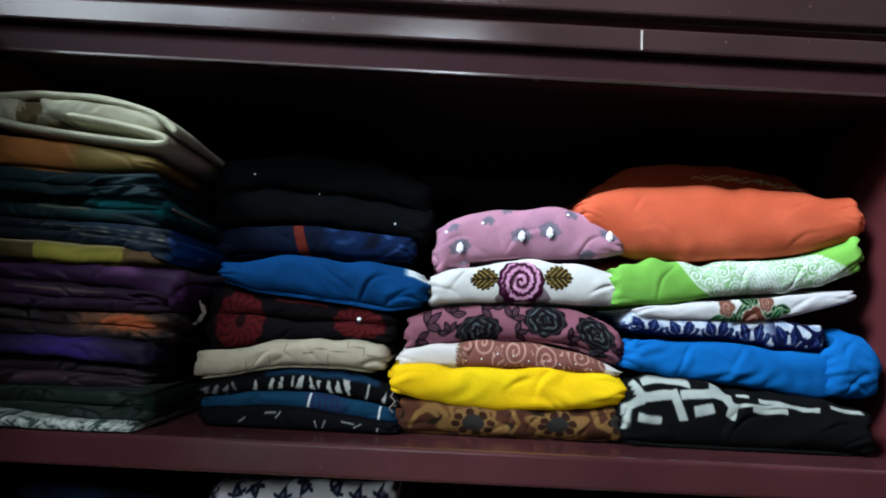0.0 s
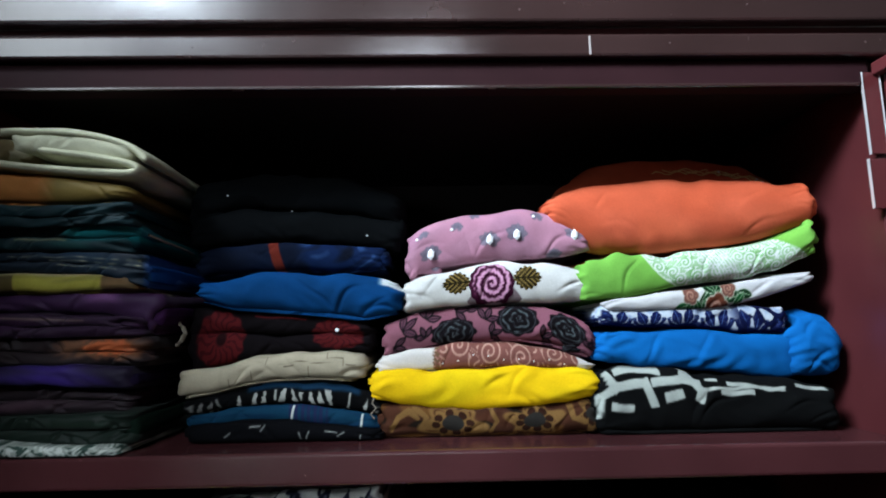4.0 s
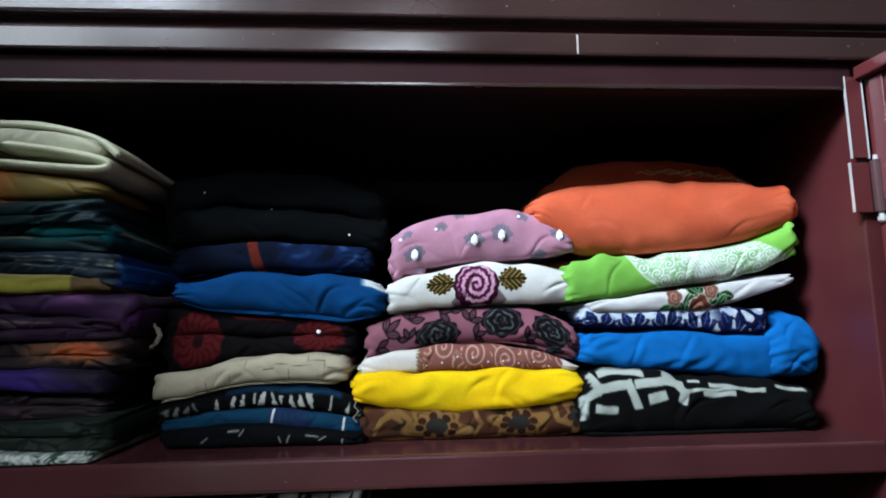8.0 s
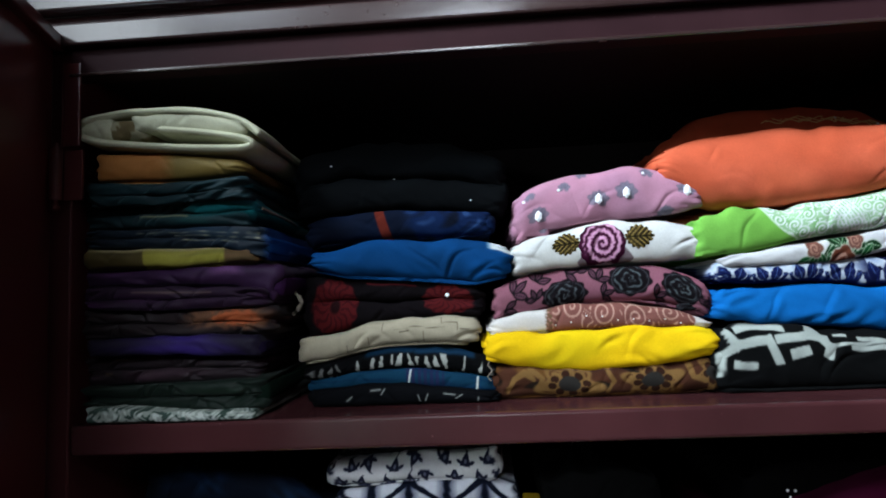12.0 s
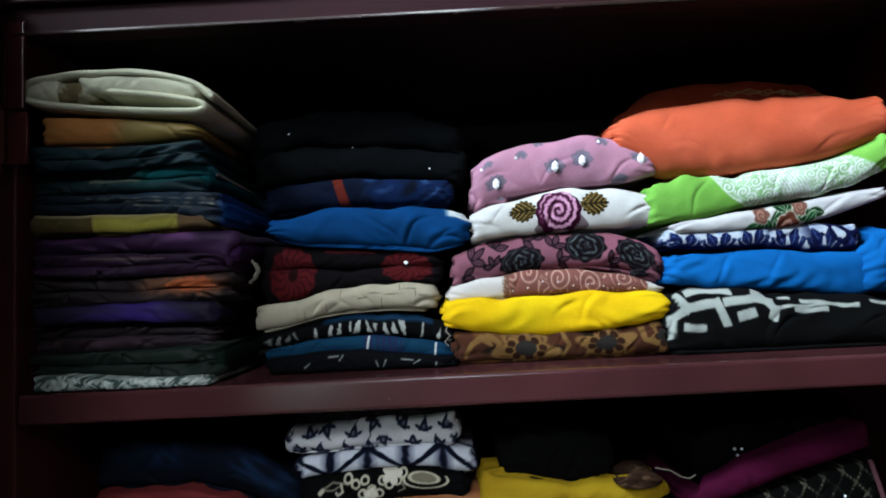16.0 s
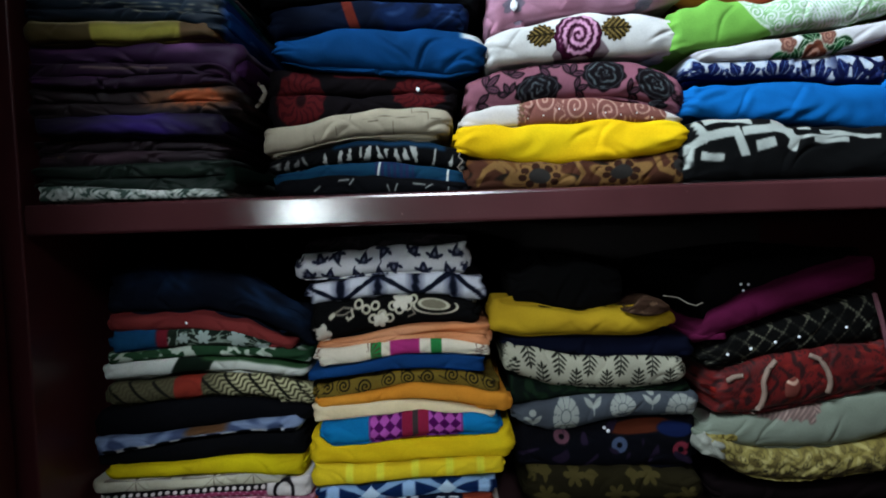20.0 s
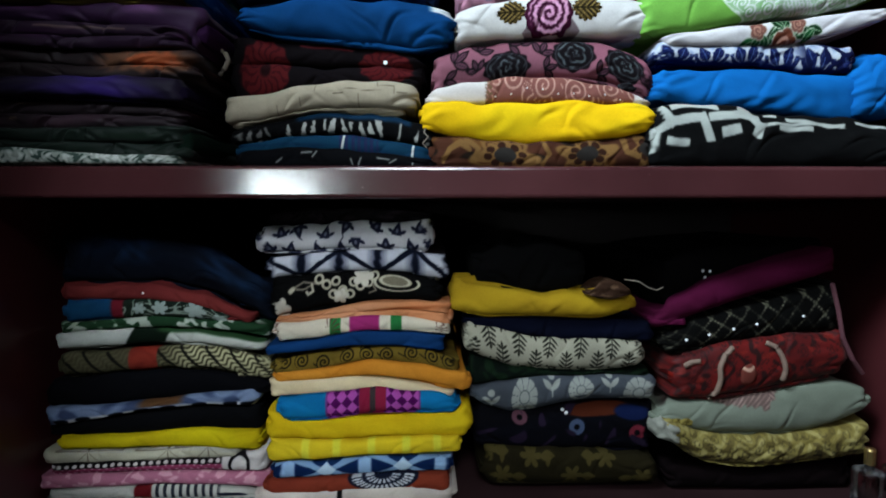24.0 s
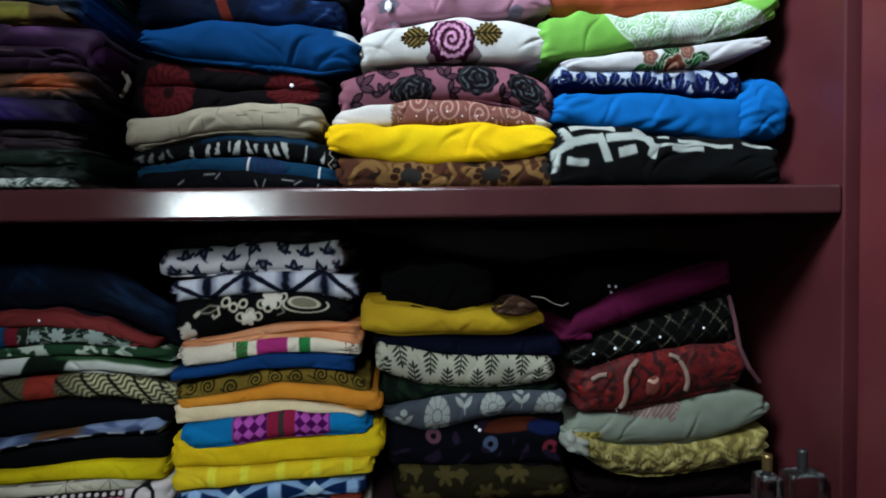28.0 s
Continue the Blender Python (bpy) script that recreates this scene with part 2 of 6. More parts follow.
def hinged_door(px, side, degrees_open):
    """A frame-and-panel door, hinged at px, swung out towards the room."""
    width, top, low = 0.508, 1.657 if side > 0 else 1.677, 0.1
    turn = Matrix.Translation((px, -0.004, 0)) @ Matrix.Rotation(radians(side * degrees_open), 4, "Z")
    x0, x1 = (0, width) if side < 0 else (-width, 0)
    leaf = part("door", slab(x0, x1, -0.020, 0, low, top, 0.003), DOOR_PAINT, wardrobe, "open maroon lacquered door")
    leaf.matrix_local = turn
    for a, b, z0, z1 in ((x0, x1, top - 0.016, top - 0.001), (x0, x1, low + 0.001, low + 0.016)):
        part("door_rim", slab(a + 0.001, b - 0.001, 0.0005, 0.013, z0, z1, 0.002), DOOR_PAINT, leaf)
    far = x1 - 0.016 if side < 0 else x0 + 0.001
    part("door_rim", slab(far, far + 0.015, 0.0005, 0.013, low + 0.017, top - 0.017, 0.002), DOOR_PAINT, leaf)
    part("lock_plate", slab((x0 + x1) / 2 - side * 0.2 - 0.02, (x0 + x1) / 2 - side * 0.2 + 0.02, 0.0005, 0.003, 0.96, 1.04, 0.001), DOOR_PAINT, leaf)
    return leaf


right_door = hinged_door(XR + 0.0135, 1, 93)
hinged_door(XL - 0.020, -1, 75)


def hinge(px, z0, z1, side, steel):
    """A lift-off hinge: painted leaves with bare steel edges, a knuckle below and its pin."""
    def span(a, b):
        return (px - side * b, px - side * a) if side > 0 else (px - side * a, px - side * b)
    body = part("hinge", slab(*span(0.004, 0.022), -0.0062, -0.0042, z0 + 0.062, z1, 0.0005), DOOR_PAINT, wardrobe, "painted hinge with bare steel edges")
    for a, b in ((0.0228, 0.0238), (0.0028, 0.0036)):
        part("hinge_edge", slab(*span(a, b), -0.0075, -0.004, z0 + 0.061, z1, 0.0004), steel, body, "bare steel edge")
    part("hinge_leaf", slab(*span(0.006, 0.027), -0.0075, -0.0045, z0, z0 + 0.056, 0.0005), DOOR_PAINT, body)
    part("hinge_edge", slab(*span(0.0272, 0.0281), -0.0085, -0.0045, z0, z0 + 0.056, 0.0004), steel, body, "bare steel edge")
    part("knuckle", rod([(px, -0.011, z0), (px, -0.011, z0 + 0.058)], 0.0065, 14), HINGE_STEEL if side > 0 else steel, body)
    part("hinge_pin", rod([(px, -0.011, z0 - 0.006), (px, -0.011, z0 + 0.064)], 0.003, 10), steel, body)
    part("hinge_pin_cap", lathe([(0.002, 0), (0.0045, 0.002), (0.0045, 0.006), (0.002, 0.008)], px, -0.011, z0 - 0.012, 10), steel, body)


hinge(XR + 0.012, 1.488, 1.645, 1, CHROME)
part("hinge_leaf", slab(-0.026, -0.009, 0.0006, 0.0028, 1.500, 1.640, 0.001, 3), HINGE_PAINT, right_door, "glossy painted hinge leaf on the door")
hinge(XL - 0.010, 1.488, 1.645, -1, DOOR_PAINT)

# ---- prints: colour over the cloth, X along its width and Y up its front, in metres ----
SEED, SIMPLE = [0], []


def nz(X, Y, sx, sy, seed):
    """Smooth noise about -1 to 1, bent so that it shows no regular lines."""
    r = np.random.RandomState(seed)
    P, Q = np.asarray(X, float) / sx, np.asarray(Y, float) / sy
    a, b, c, d = r.uniform(0, math.tau, 4)
    P, Q = P + 0.7 * np.sin(0.9 * Q + 0.31 * P + a) + 0.4 * np.sin(0.47 * P - 1.3 * Q + b), Q + 0.7 * np.sin(0.83 * P + 0.27 * Q + c) + 0.4 * np.sin(1.21 * P + 0.5 * Q + d)
    out = np.zeros_like(P)
    for k in range(9):
        t, ph, f, amp = r.uniform(0, math.tau), r.uniform(0, math.tau), r.uniform(0.5, 1.9), r.uniform(0.5, 1.2)
        out += amp * np.sin(f * (P * math.cos(t) + Q * math.sin(t)) * 2.2 + ph)
    return out / 3.6


def soft(d, w=0.0009):
    """1 inside (d below 0), 0 outside."""
    return np.clip(0.5 - d / w, 0, 1)


def over(c, mask, colour):
    return c * (1 - mask[:, None]) + np.asarray(colour, float) * mask[:, None]


def base(X, c):
    return np.tile(np.asarray(c, float), (len(X), 1))


def cells(X, Y, sx, sy, seed, jitter=0.25, turn=math.pi, stagger=0.5):
    """Repeats a motif: its own x and y about each one's middle, turned at random, and a random number a motif."""
    row = np.floor(Y / sy)
    xs = X / sx + stagger * np.mod(row, 2)
    col = np.floor(xs)
    h = np.sin(col * 127.1 + row * 311.7 + seed * 17.3) * 43758.5453
    h = h - np.floor(h)
    h2 = np.mod(h * 57.31, 1)
    x = (xs - col - 0.5 - jitter * (h - 0.5)) * sx
    y = (Y / sy - row - 0.5 - jitter * (h2 - 0.5)) * sy
    a = (np.mod(h * 91.7, 1) - 0.5) * turn
    return x * np.cos(a) - y * np.sin(a), x * np.sin(a) + y * np.cos(a), h


def petals(x, y, r, n, deep=0.3):
    a = np.arctan2(y, x)
    return np.hypot(x, y) - r * (1 - deep + deep * np.abs(np.cos(n * a / 2)))


def leaf(x, y, long, wide):
    s = np.clip(x / long, -1, 1)
    return np.abs(y) - wide * (1 - s * s) + 10 * np.maximum(np.abs(x) - long, 0)


def sprig(x, y, size):
    """A fern-like spray: slanting paired leaflets on a stem along y."""
    d = np.maximum(np.abs(x) - 0.05 * size, np.abs(y + 0.1 * size) - size)
    for k in range(4):
        at = -0.8 + 0.46 * k
        long = (0.88 - 0.11 * k) * size
        u, v = np.abs(x) - 0.45 * long, (y - at * size) - 0.7 * np.abs(x)
        d = np.minimum(d, leaf(u, v, long * 0.52, 0.13 * size))
    return np.minimum(d, leaf(y - 0.95 * size, x, 0.3 * size, 0.12 * size))


def plain(c, c2):
    def f(X, Y, W, H, s):
        m = np.clip(0.5 + 0.5 * nz(X, Y, 0.05, 0.02, s), 0, 1)
        return over(base(X, c), m, c2)
    SIMPLE.append(f)
    return f


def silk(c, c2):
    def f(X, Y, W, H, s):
        # c2 streaks: the silk's sheen painted into its dye
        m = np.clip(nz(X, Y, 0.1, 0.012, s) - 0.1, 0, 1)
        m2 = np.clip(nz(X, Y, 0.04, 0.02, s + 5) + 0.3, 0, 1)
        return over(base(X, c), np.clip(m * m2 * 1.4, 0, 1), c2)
    SIMPLE.append(f)
    return f


def stroke(X, Y, points, square=False):
    """Distance to a bent line through the points; square: its ends and bends are cut straight."""
    d = np.full(len(X), 9.0)
    for (ax, ay), (bx, by) in zip(points, points[1:]):
        long = max(math.hypot(bx - ax, by - ay), 1e-6)
        cx, cy = (bx - ax) / long, (by - ay) / long
        along, across = (X - ax) * cx + (Y - ay) * cy, np.abs((Y - ay) * cx - (X - ax) * cy)
        past = np.maximum(np.maximum(-along, along - long), 0)
        d = np.minimum(d, np.maximum(across, past) if square else np.hypot(across, past))
    return d


def patchy(c, c2, at, wide):
    def f(X, Y, W, H, s):
        m = np.clip(1 - np.abs(X / W - at) / (0.3 * wide) + 0.3 * nz(X, Y, 0.03, 0.01, s), 0, 1)
        return over(base(X, c), m, c2)
    return f


def camo(c, dark, pale):
    def f(X, Y, W, H, s):
        n = 0.8 * nz(X, Y, 0.009, 0.008, s) + 0.7 * nz(X, Y, 0.0035, 0.003, s + 1)
        out = over(base(X, c), soft(-(n - 0.25), 0.2), dark)
        return over(out, soft(n + 0.55, 0.2), pale)
    return f


def lined(c, cl, lines):
    def f(X, Y, W, H, s):
        out = silk(c, [v * 2.1 for v in c])(X, Y, W, H, s)
        for a, v, long in lines:
            d = np.maximum(np.abs(Y / H - v - 0.05 * nz(X, Y * 0, 0.05, 1, s)) * H - 0.0009, np.abs(X / W - a - long / 2) * W - long * W / 2)
            out = over(out, soft(d, 0.0012) * 0.8, cl)
        return out
    return f


def flame(c, hot, mid):
    def f(X, Y, W, H, s):
        out = silk(c, [v * 2.2 for v in c])(X, Y, W, H, s)
        x, y = X - 0.78 * W, Y - 0.62 * H
        d = np.hypot(x / 0.05, y / 0.012) - 1 - 0.35 * nz(X, Y, 0.008, 0.005, s)
        out = over(out, soft(d, 0.5), mid)
        d = np.hypot((x - 0.01) / 0.026, y / 0.008) - 1 - 0.4 * nz(X, Y, 0.006, 0.004, s + 3)
        return over(out, soft(d, 0.5), hot)
    return f


def limeband():
    def f(X, Y, W, H, s):
        out = over(base(X, (0.33, 0.28, 0.14)), soft(-(X - 0.36 * W), 0.002), (0.66, 0.63, 0.25))
        out = over(out, soft(-(X - 0.83 * W), 0.003), (0.42, 0.32, 0.2))
        out = over(out, np.clip(nz(X, Y, 0.05, 0.004, s), 0, 1) * 0.3, (0.2, 0.18, 0.1))
        return over(out, soft(np.abs(Y / H - 0.93) * H - 0.0016, 0.001), (0.62, 0.58, 0.42))
    return f


def zari(c, cl, blue):
    def f(X, Y, W, H, s):
        out = over(silk(c, [v * 1.8 for v in c])(X, Y, W, H, s), soft(-(X - W), 0.01), blue)
        for v, a, b in ((0.78, 0.3, 0.96), (0.62, 0.5, 0.97), (0.4, 0.55, 0.85)):
            d = np.maximum(np.abs(Y / H - v - 0.03 * nz(X, Y * 0, 0.03, 1, s)) * H - 0.0007, np.maximum(a * W - X, X - b * W))
            out = over(out, soft(d, 0.001) * (0.5 + 0.4 * nz(X, Y, 0.008, 0.01, s)).clip(0, 1), cl)
        return out
    return f


def tealfold():
    def f(X, Y, W, H, s):
        out = silk((0.04, 0.15, 0.17), (0.1, 0.27, 0.27))(X, Y, W, H, s)
        m = soft(-(X / W - 0.66) * 0.05, 0.004) * soft(-(Y / H - 0.45) * 0.02, 0.006)
        out = over(out, m, (0.08, 0.46, 0.48))
        return over(out, soft(np.maximum(np.abs(Y / H - 0.42 - 0.1 * (X / W - 0.6)) * H - 0.001, np.abs(X / W - 0.5) * W - 0.03), 0.001), (0.5, 0.5, 0.38))
    return f


def ochre():
    def f(X, Y, W, H, s):
        out = base(X, (0.46, 0.38, 0.17))
        out = over(out, soft(X - 0.5 * W, 0.02), (0.66, 0.42, 0.2))
        return over(out, np.clip(nz(X, Y, 0.05, 0.006, s), 0, 1) * 0.4, (0.34, 0.27, 0.12))
    return f


def dashes(c, cl):
    def f(X, Y, W, H, s):
        out = base(X, c)
        for at, v, t, long in ((0.36, 0.75, 0.1, 0.006), (0.40, 0.7, 0.9, 0.004), (0.59, 0.35, 1.9, 0.004), (0.63, 0.4, 1.2, 0.005), (0.75, 0.62, -0.1, 0.007), (0.8, 0.5, 0.6, 0.005), (0.22, 0.4, 0.5, 0.004), (0.9, 0.3, 1.5, 0.004)):
            x, y = X - at * W, Y - v * H
            u, w = x * math.cos(t) + y * math.sin(t), -x * math.sin(t) + y * math.cos(t)
            out = over(out, soft(np.maximum(np.abs(u) - long, np.abs(w) - 0.0007)) * 0.8, cl)
        return out
    return f


def tealstripe():
    def f(X, Y, W, H, s):
        out = over(base(X, (0.045, 0.19, 0.28)), np.clip(nz(X, Y, 0.04, 0.006, s), 0, 1), (0.03, 0.14, 0.24))
        band = soft(np.abs(X / W - 0.63) * W - 0.022, 0.003)
        out = over(out, band * (np.sin(X * 900) > 0) * 0.8, (0.13, 0.12, 0.25))
        for at in (0.55, 0.9):
            out = over(out, soft(np.maximum(np.abs(X - at * W - 0.2 * (Y - H / 2)) - 0.0012, np.abs(Y / H - 0.55) - 0.4)), (0.72, 0.74, 0.72))
        return out
    return f


def ticks(c, cl, top):
    def f(X, Y, W, H, s):
        out = over(base(X, c), soft(-(Y / H - 0.74) * 0.02, 0.003) * soft(np.abs(X / W - 0.6) - 0.28, 0.02), top)
        wob = 0.0009 * nz(X, Y, 0.003, 0.004, s)
        for k in range(21):
            r = np.random.RandomState(k + 3)
            if r.rand() < 0.12:
                continue
            at, tall, lean = 0.045 + 0.0455 * k + r.uniform(-0.008, 0.008), r.uniform(0.0045, 0.008), r.uniform(-0.35, 0.35)
            wide = r.uniform(0.0011, 0.0031)
            x = X - at * W - lean * (Y - 0.38 * H)
            d = np.maximum(np.abs(x) - wide * (1 - 0.5 * np.clip((Y - 0.38 * H) / tall * (1 if k % 3 else -1), -0.6, 0.9)) - wob, np.abs(Y - (0.38 + r.uniform(-0.06, 0.06)) * H) - tall)
            out = over(out, soft(d) * (0.85 if k > 3 else 0.5), cl)
        return out
    return f


def fineplaid(c, cl):
    def f(X, Y, W, H, s):
        out = plain(c, [v * 0.9 for v in c])(X, Y, W, H, s)
        weave = np.clip(nz(X, Y * 0.1, 0.006, 1, s + 2), 0, 1) * 0.35
        out = over(out, weave, [v * 0.84 for v in c])
        for pts in (((0.48, 0.98), (0.475, 0.72)), ((0.62, 0.7), (0.79, 0.62), (0.82, 0.62)), ((0.8, 0.98), (0.8, 0.78), (0.885, 0.8), (0.885, 0.55)), ((0.54, 0.62), (0.62, 0.62)), ((0.57, 0.55), (0.62, 0.55)), ((0.9, 0.6), (0.95, 0.6)), ((0.4, 0.5), (0.4, 0.2)), ((0.28, 0.42), (0.28, 0.1)), ((0.7, 0.5), (0.7, 0.1))):
            out = over(out, soft(stroke(X, Y, [(a * W, v * H) for a, v in pts]) - 0.0003, 0.0007) * 0.8, cl)
        return out
    return f


def rosettes():
    def f(X, Y, W, H, s):
        out = base(X, (0.035, 0.02, 0.03))
        for at, v, rx, ry in ((0.18, 0.42, 0.027, 0.029), (0.81, 0.5, 0.03, 0.022)):
            x, y = (X - at * W) / rx, (Y - v * H) / ry
            a = np.arctan2(y, x)
            d = np.hypot(x, y) - 1 - 0.05 * np.sin(11 * a)
            dark = 0.5 + 0.5 * np.sin(14 * a + 2 * np.sin(9 * np.hypot(x, y)))
            out = over(out, soft(d, 0.08), (0.29, 0.07, 0.078))
            out = over(out, soft(d, 0.08) * (dark > 0.72) * (np.hypot(x, y) > 0.3), (0.2, 0.03, 0.05))
            out = over(out, soft(np.hypot(x, y) - 0.22, 0.1), (0.1, 0.02, 0.03))
        return over(out, soft(np.maximum(np.abs(Y / H - 0.88) * H - 0.001, np.abs(X / W - 0.5) - 0.14)), (0.3, 0.08, 0.1))
    return f


def whitehem(c, cl):
    def f(X, Y, W, H, s):
        out = plain(c, [v * 0.82 for v in c])(X, Y, W, H, s)
        return over(out, soft(-(X - 0.9 * W) * 0.1, 0.0008) * soft(-(Y / H - 0.82 + 2.2 * np.maximum(X / W - 0.95, 0)) * 0.02, 0.001), cl)
    return f


def rustnavy():
    def f(X, Y, W, H, s):
        out = plain((0.03, 0.07, 0.15), (0.02, 0.04, 0.09))(X, Y, W, H, s)
        n = nz(X, Y, 0.016, 0.01, s)
        right = soft(-(X - 0.55 * W), 0.02)
        out = over(out, right * soft(-n - 0.3, 0.6), (0.035, 0.1, 0.23))
        out = over(out, right * soft(-(n - 0.7), 0.3) * 0.6, (0.2, 0.32, 0.5))
        return over(out, soft(np.abs(X - 0.42 * W + 0.35 * (Y - H / 2)) - 0.006), (0.36, 0.12, 0.085))
    return f


def blockflowers():
    def f(X, Y, W, H, s):
        out = plain((0.27, 0.15, 0.1), (0.2, 0.11, 0.075))(X, Y, W, H, s)
        n = nz(X, Y, 0.02, 0.014, s)
        out = over(out, soft(-(n - 0.55), 0.25), (0.36, 0.23, 0.11))
        out = over(out, soft(n + 0.75, 0.2), (0.11, 0.08, 0.06))
        tan, dark = (0.45, 0.33, 0.18), (0.17, 0.09, 0.06)
        for at, v, wide in ((0.33, 0.46, 0.036), (0.7, 0.5, 0.031), (0.985, 0.6, 0.02)):
            x, y = X - at * W, Y - v * H
            d = np.hypot(x / wide, y / 0.0185) - 1 - 0.22 * np.sin(7 * np.arctan2(y, x) + at * 9)
            out = over(out, soft(d, 0.12), tan)
            out = over(out, soft(np.abs(d + 0.26) - 0.05, 0.06) * (n > -0.2), (0.3, 0.18, 0.1))
            for k in range(8):
                a = k * math.tau / 8 + 0.2
                cx, cy = 0.55 * wide * math.cos(a), 0.0105 * math.sin(a)
                q = np.hypot(x - cx, (y - cy) * 1.15)
                out = over(out, soft(q - 0.0052), dark)
                out = over(out, soft(np.abs(q - 0.0054) - 0.0006), tan)
            out = over(out, soft(np.hypot(x / 0.0125, y / 0.0085) - 1, 0.1), (0.15, 0.14, 0.13))
        for pts in (((0.05, 0.25), (0.08, 0.6), (0.13, 0.75), (0.17, 0.55)), ((0.16, 0.85), (0.21, 0.6), (0.19, 0.4)), ((0.5, 0.9), (0.53, 0.5), (0.5, 0.2)), ((0.86, 0.9), (0.88, 0.5), (0.93, 0.35))):
            out = over(out, soft(stroke(X, Y, [(a * W, v * H) for a, v in pts]) - 0.0028 - 0.0012 * n), tan)
        return out
    return f


def brocade():
    def f(X, Y, W, H, s):
        out = base(X, (0.79, 0.77, 0.75))
        inside = soft(np.maximum(0.26 * W - X + 0.1 * (Y - H / 2), X - 0.92 * W), 0.0015)
        x, y, h = cells(X, Y - 0.004, 0.037, 0.029, s, 0.4, 6)
        r, a = np.hypot(x, y), np.arctan2(y, x)
        curl = np.abs(np.mod(r / 0.0068 - a / math.tau, 1) - 0.5) - 0.13
        sweep = np.abs(np.mod((X + 0.006 * nz(X, Y, 0.012, 0.01, s)) / 0.008 + 1.2 * Y / H, 1) - 0.5) - 0.12
        out = over(out, inside, (0.47, 0.29, 0.26))
        ink = np.maximum(soft(curl, 0.1) * (r < 0.0135), soft(sweep, 0.1) * (r >= 0.0135) * (nz(X, Y, 0.013, 0.011, s + 7) > -0.15))
        out = over(out, inside * ink * 0.85, (0.76, 0.6, 0.54))
        edge = soft(np.abs(X - 0.27 * W) - 0.004, 0.001)
        return over(out, edge * (nz(X, Y, 0.002, 0.002, s + 1) > 0), (0.4, 0.31, 0.22))
    return f


def blackroses():
    def f(X, Y, W, H, s):
        out = plain((0.55, 0.34, 0.4), (0.48, 0.3, 0.35))(X, Y, W, H, s)
        ink = (0.06, 0.045, 0.06)
        for at, v, rx, ry in ((0.33, 0.33, 0.0265, 0.0165), (0.632, 0.62, 0.0245, 0.0185), (0.862, 0.54, 0.0225, 0.0175)):
            x, y = (X - at * W) / rx, (Y - v * H) / ry
            a, r = np.arctan2(y, x), np.hypot(x, y)
            d = r - 1 - 0.06 * np.sin(9 * a + at * 5)
            out = over(out, soft(d, 0.06), ink)
            turn = a + at * 40
            wave = np.abs(np.mod(r * 2.9 + 0.22 * np.sin(2 * turn) + 0.16 * np.sin(5 * a + 3 * r) - turn / math.tau, 1) - 0.5) - 0.15
            out = over(out, soft(wave, 0.1) * soft(r - 0.78 - 0.05 * np.sin(7 * a), 0.06) * (0.7 + 0.6 * nz(X, Y, 0.006, 0.004, s)).clip(0.1, 1), (0.3, 0.34, 0.35))
            out = over(out, soft(np.abs(r - 0.86) - 0.025, 0.04), (0.22, 0.22, 0.24))
        for at, v, t, size in ((0.09, 0.62, 0.5, 0.014), (0.05, 0.22, -0.4, 0.012), (0.2, 0.78, 1.0, 0.013), (0.2, 0.3, 2.0, 0.010), (0.34, 0.9, 0.2, 0.012), (0.48, 0.62, 1.1, 0.012), (0.5, 0.22, 0.3, 0.011), (0.745, 0.14, 0.5, 0.011), (0.97, 0.2, 1.4, 0.010), (0.45, 0.95, 2.4, 0.010)):
            x, y = X - at * W, Y - v * H
            for k in (-1, 0, 1):
                a = t + 0.95 * k
                u, w = x * math.cos(a) + y * math.sin(a), -x * math.sin(a) + y * math.cos(a)
                d = leaf(u - 0.75 * size, w, 0.75 * size, 0.36 * size)
                out = over(out, soft(d), ink)
                out = over(out, soft(d + 0.0019), (0.31, 0.19, 0.24))
                out = over(out, soft(np.maximum(np.abs(w) - 0.0003, d), 0.0006), ink)
        return out
    return f


def whiterose():
    def f(X, Y, W, H, s):
        out = plain((0.83, 0.83, 0.81), (0.77, 0.77, 0.76))(X, Y, W, H, s)
        return over(out, soft(leaf(X - 0.49 * W, Y - 0.1 * H, 0.033, 0.02), 0.001), (0.46, 0.4, 0.42))
    return f


def rosecolour(x, y, r):
    a = np.arctan2(y, x)
    arm = np.mod(r * 3.4 - a / math.tau, 1)
    wob = 0.08 * np.sin(23 * a) * r
    out = base(x, (0.2, 0.05, 0.14))
    return over(out, soft(np.abs(arm - 0.5 + wob) - 0.24, 0.12) * (r < 0.82), (0.74, 0.54, 0.65))


def mirrorpink():
    def f(X, Y, W, H, s):
        out = plain((0.75, 0.52, 0.61), (0.67, 0.48, 0.56))(X, Y, W, H, s)
        out = over(out, np.clip(nz(X, Y, 0.035, 0.05, s + 3) - 0.2, 0, 1) * 0.5, (0.6, 0.45, 0.56))
        for at, v, r in MIRRORS + ((0.8, 0.04, 0.010), (0.085, 0.8, 0.007), (0.27, 0.76, 0.008), (0.71, 0.86, 0.008), (0.37, 0.97, 0.007)):
            x, y = X - at * W, Y - v * H
            for k, (a, size) in enumerate(((-0.5, 0.85), (0.15, 1.0), (0.8, 0.8), (1.57, 0.75), (2.34, 0.8), (3.0, 1.0), (3.64, 0.85))):
                a = a + 0.25 * math.sin(at * 40)
                u, w = x * math.cos(a) + y * math.sin(a), -x * math.sin(a) + y * math.cos(a)
                d = leaf(u - 0.5 * size * r, w, 0.52 * size * r, 0.3 * r)
                out = over(out, soft(d, 0.0014) * 0.85, (0.45, 0.43, 0.49))
                out = over(out, soft(np.abs(d + 0.0006) - 0.0003, 0.0006) * 0.6, (0.34, 0.32, 0.38))
        return out
    return f


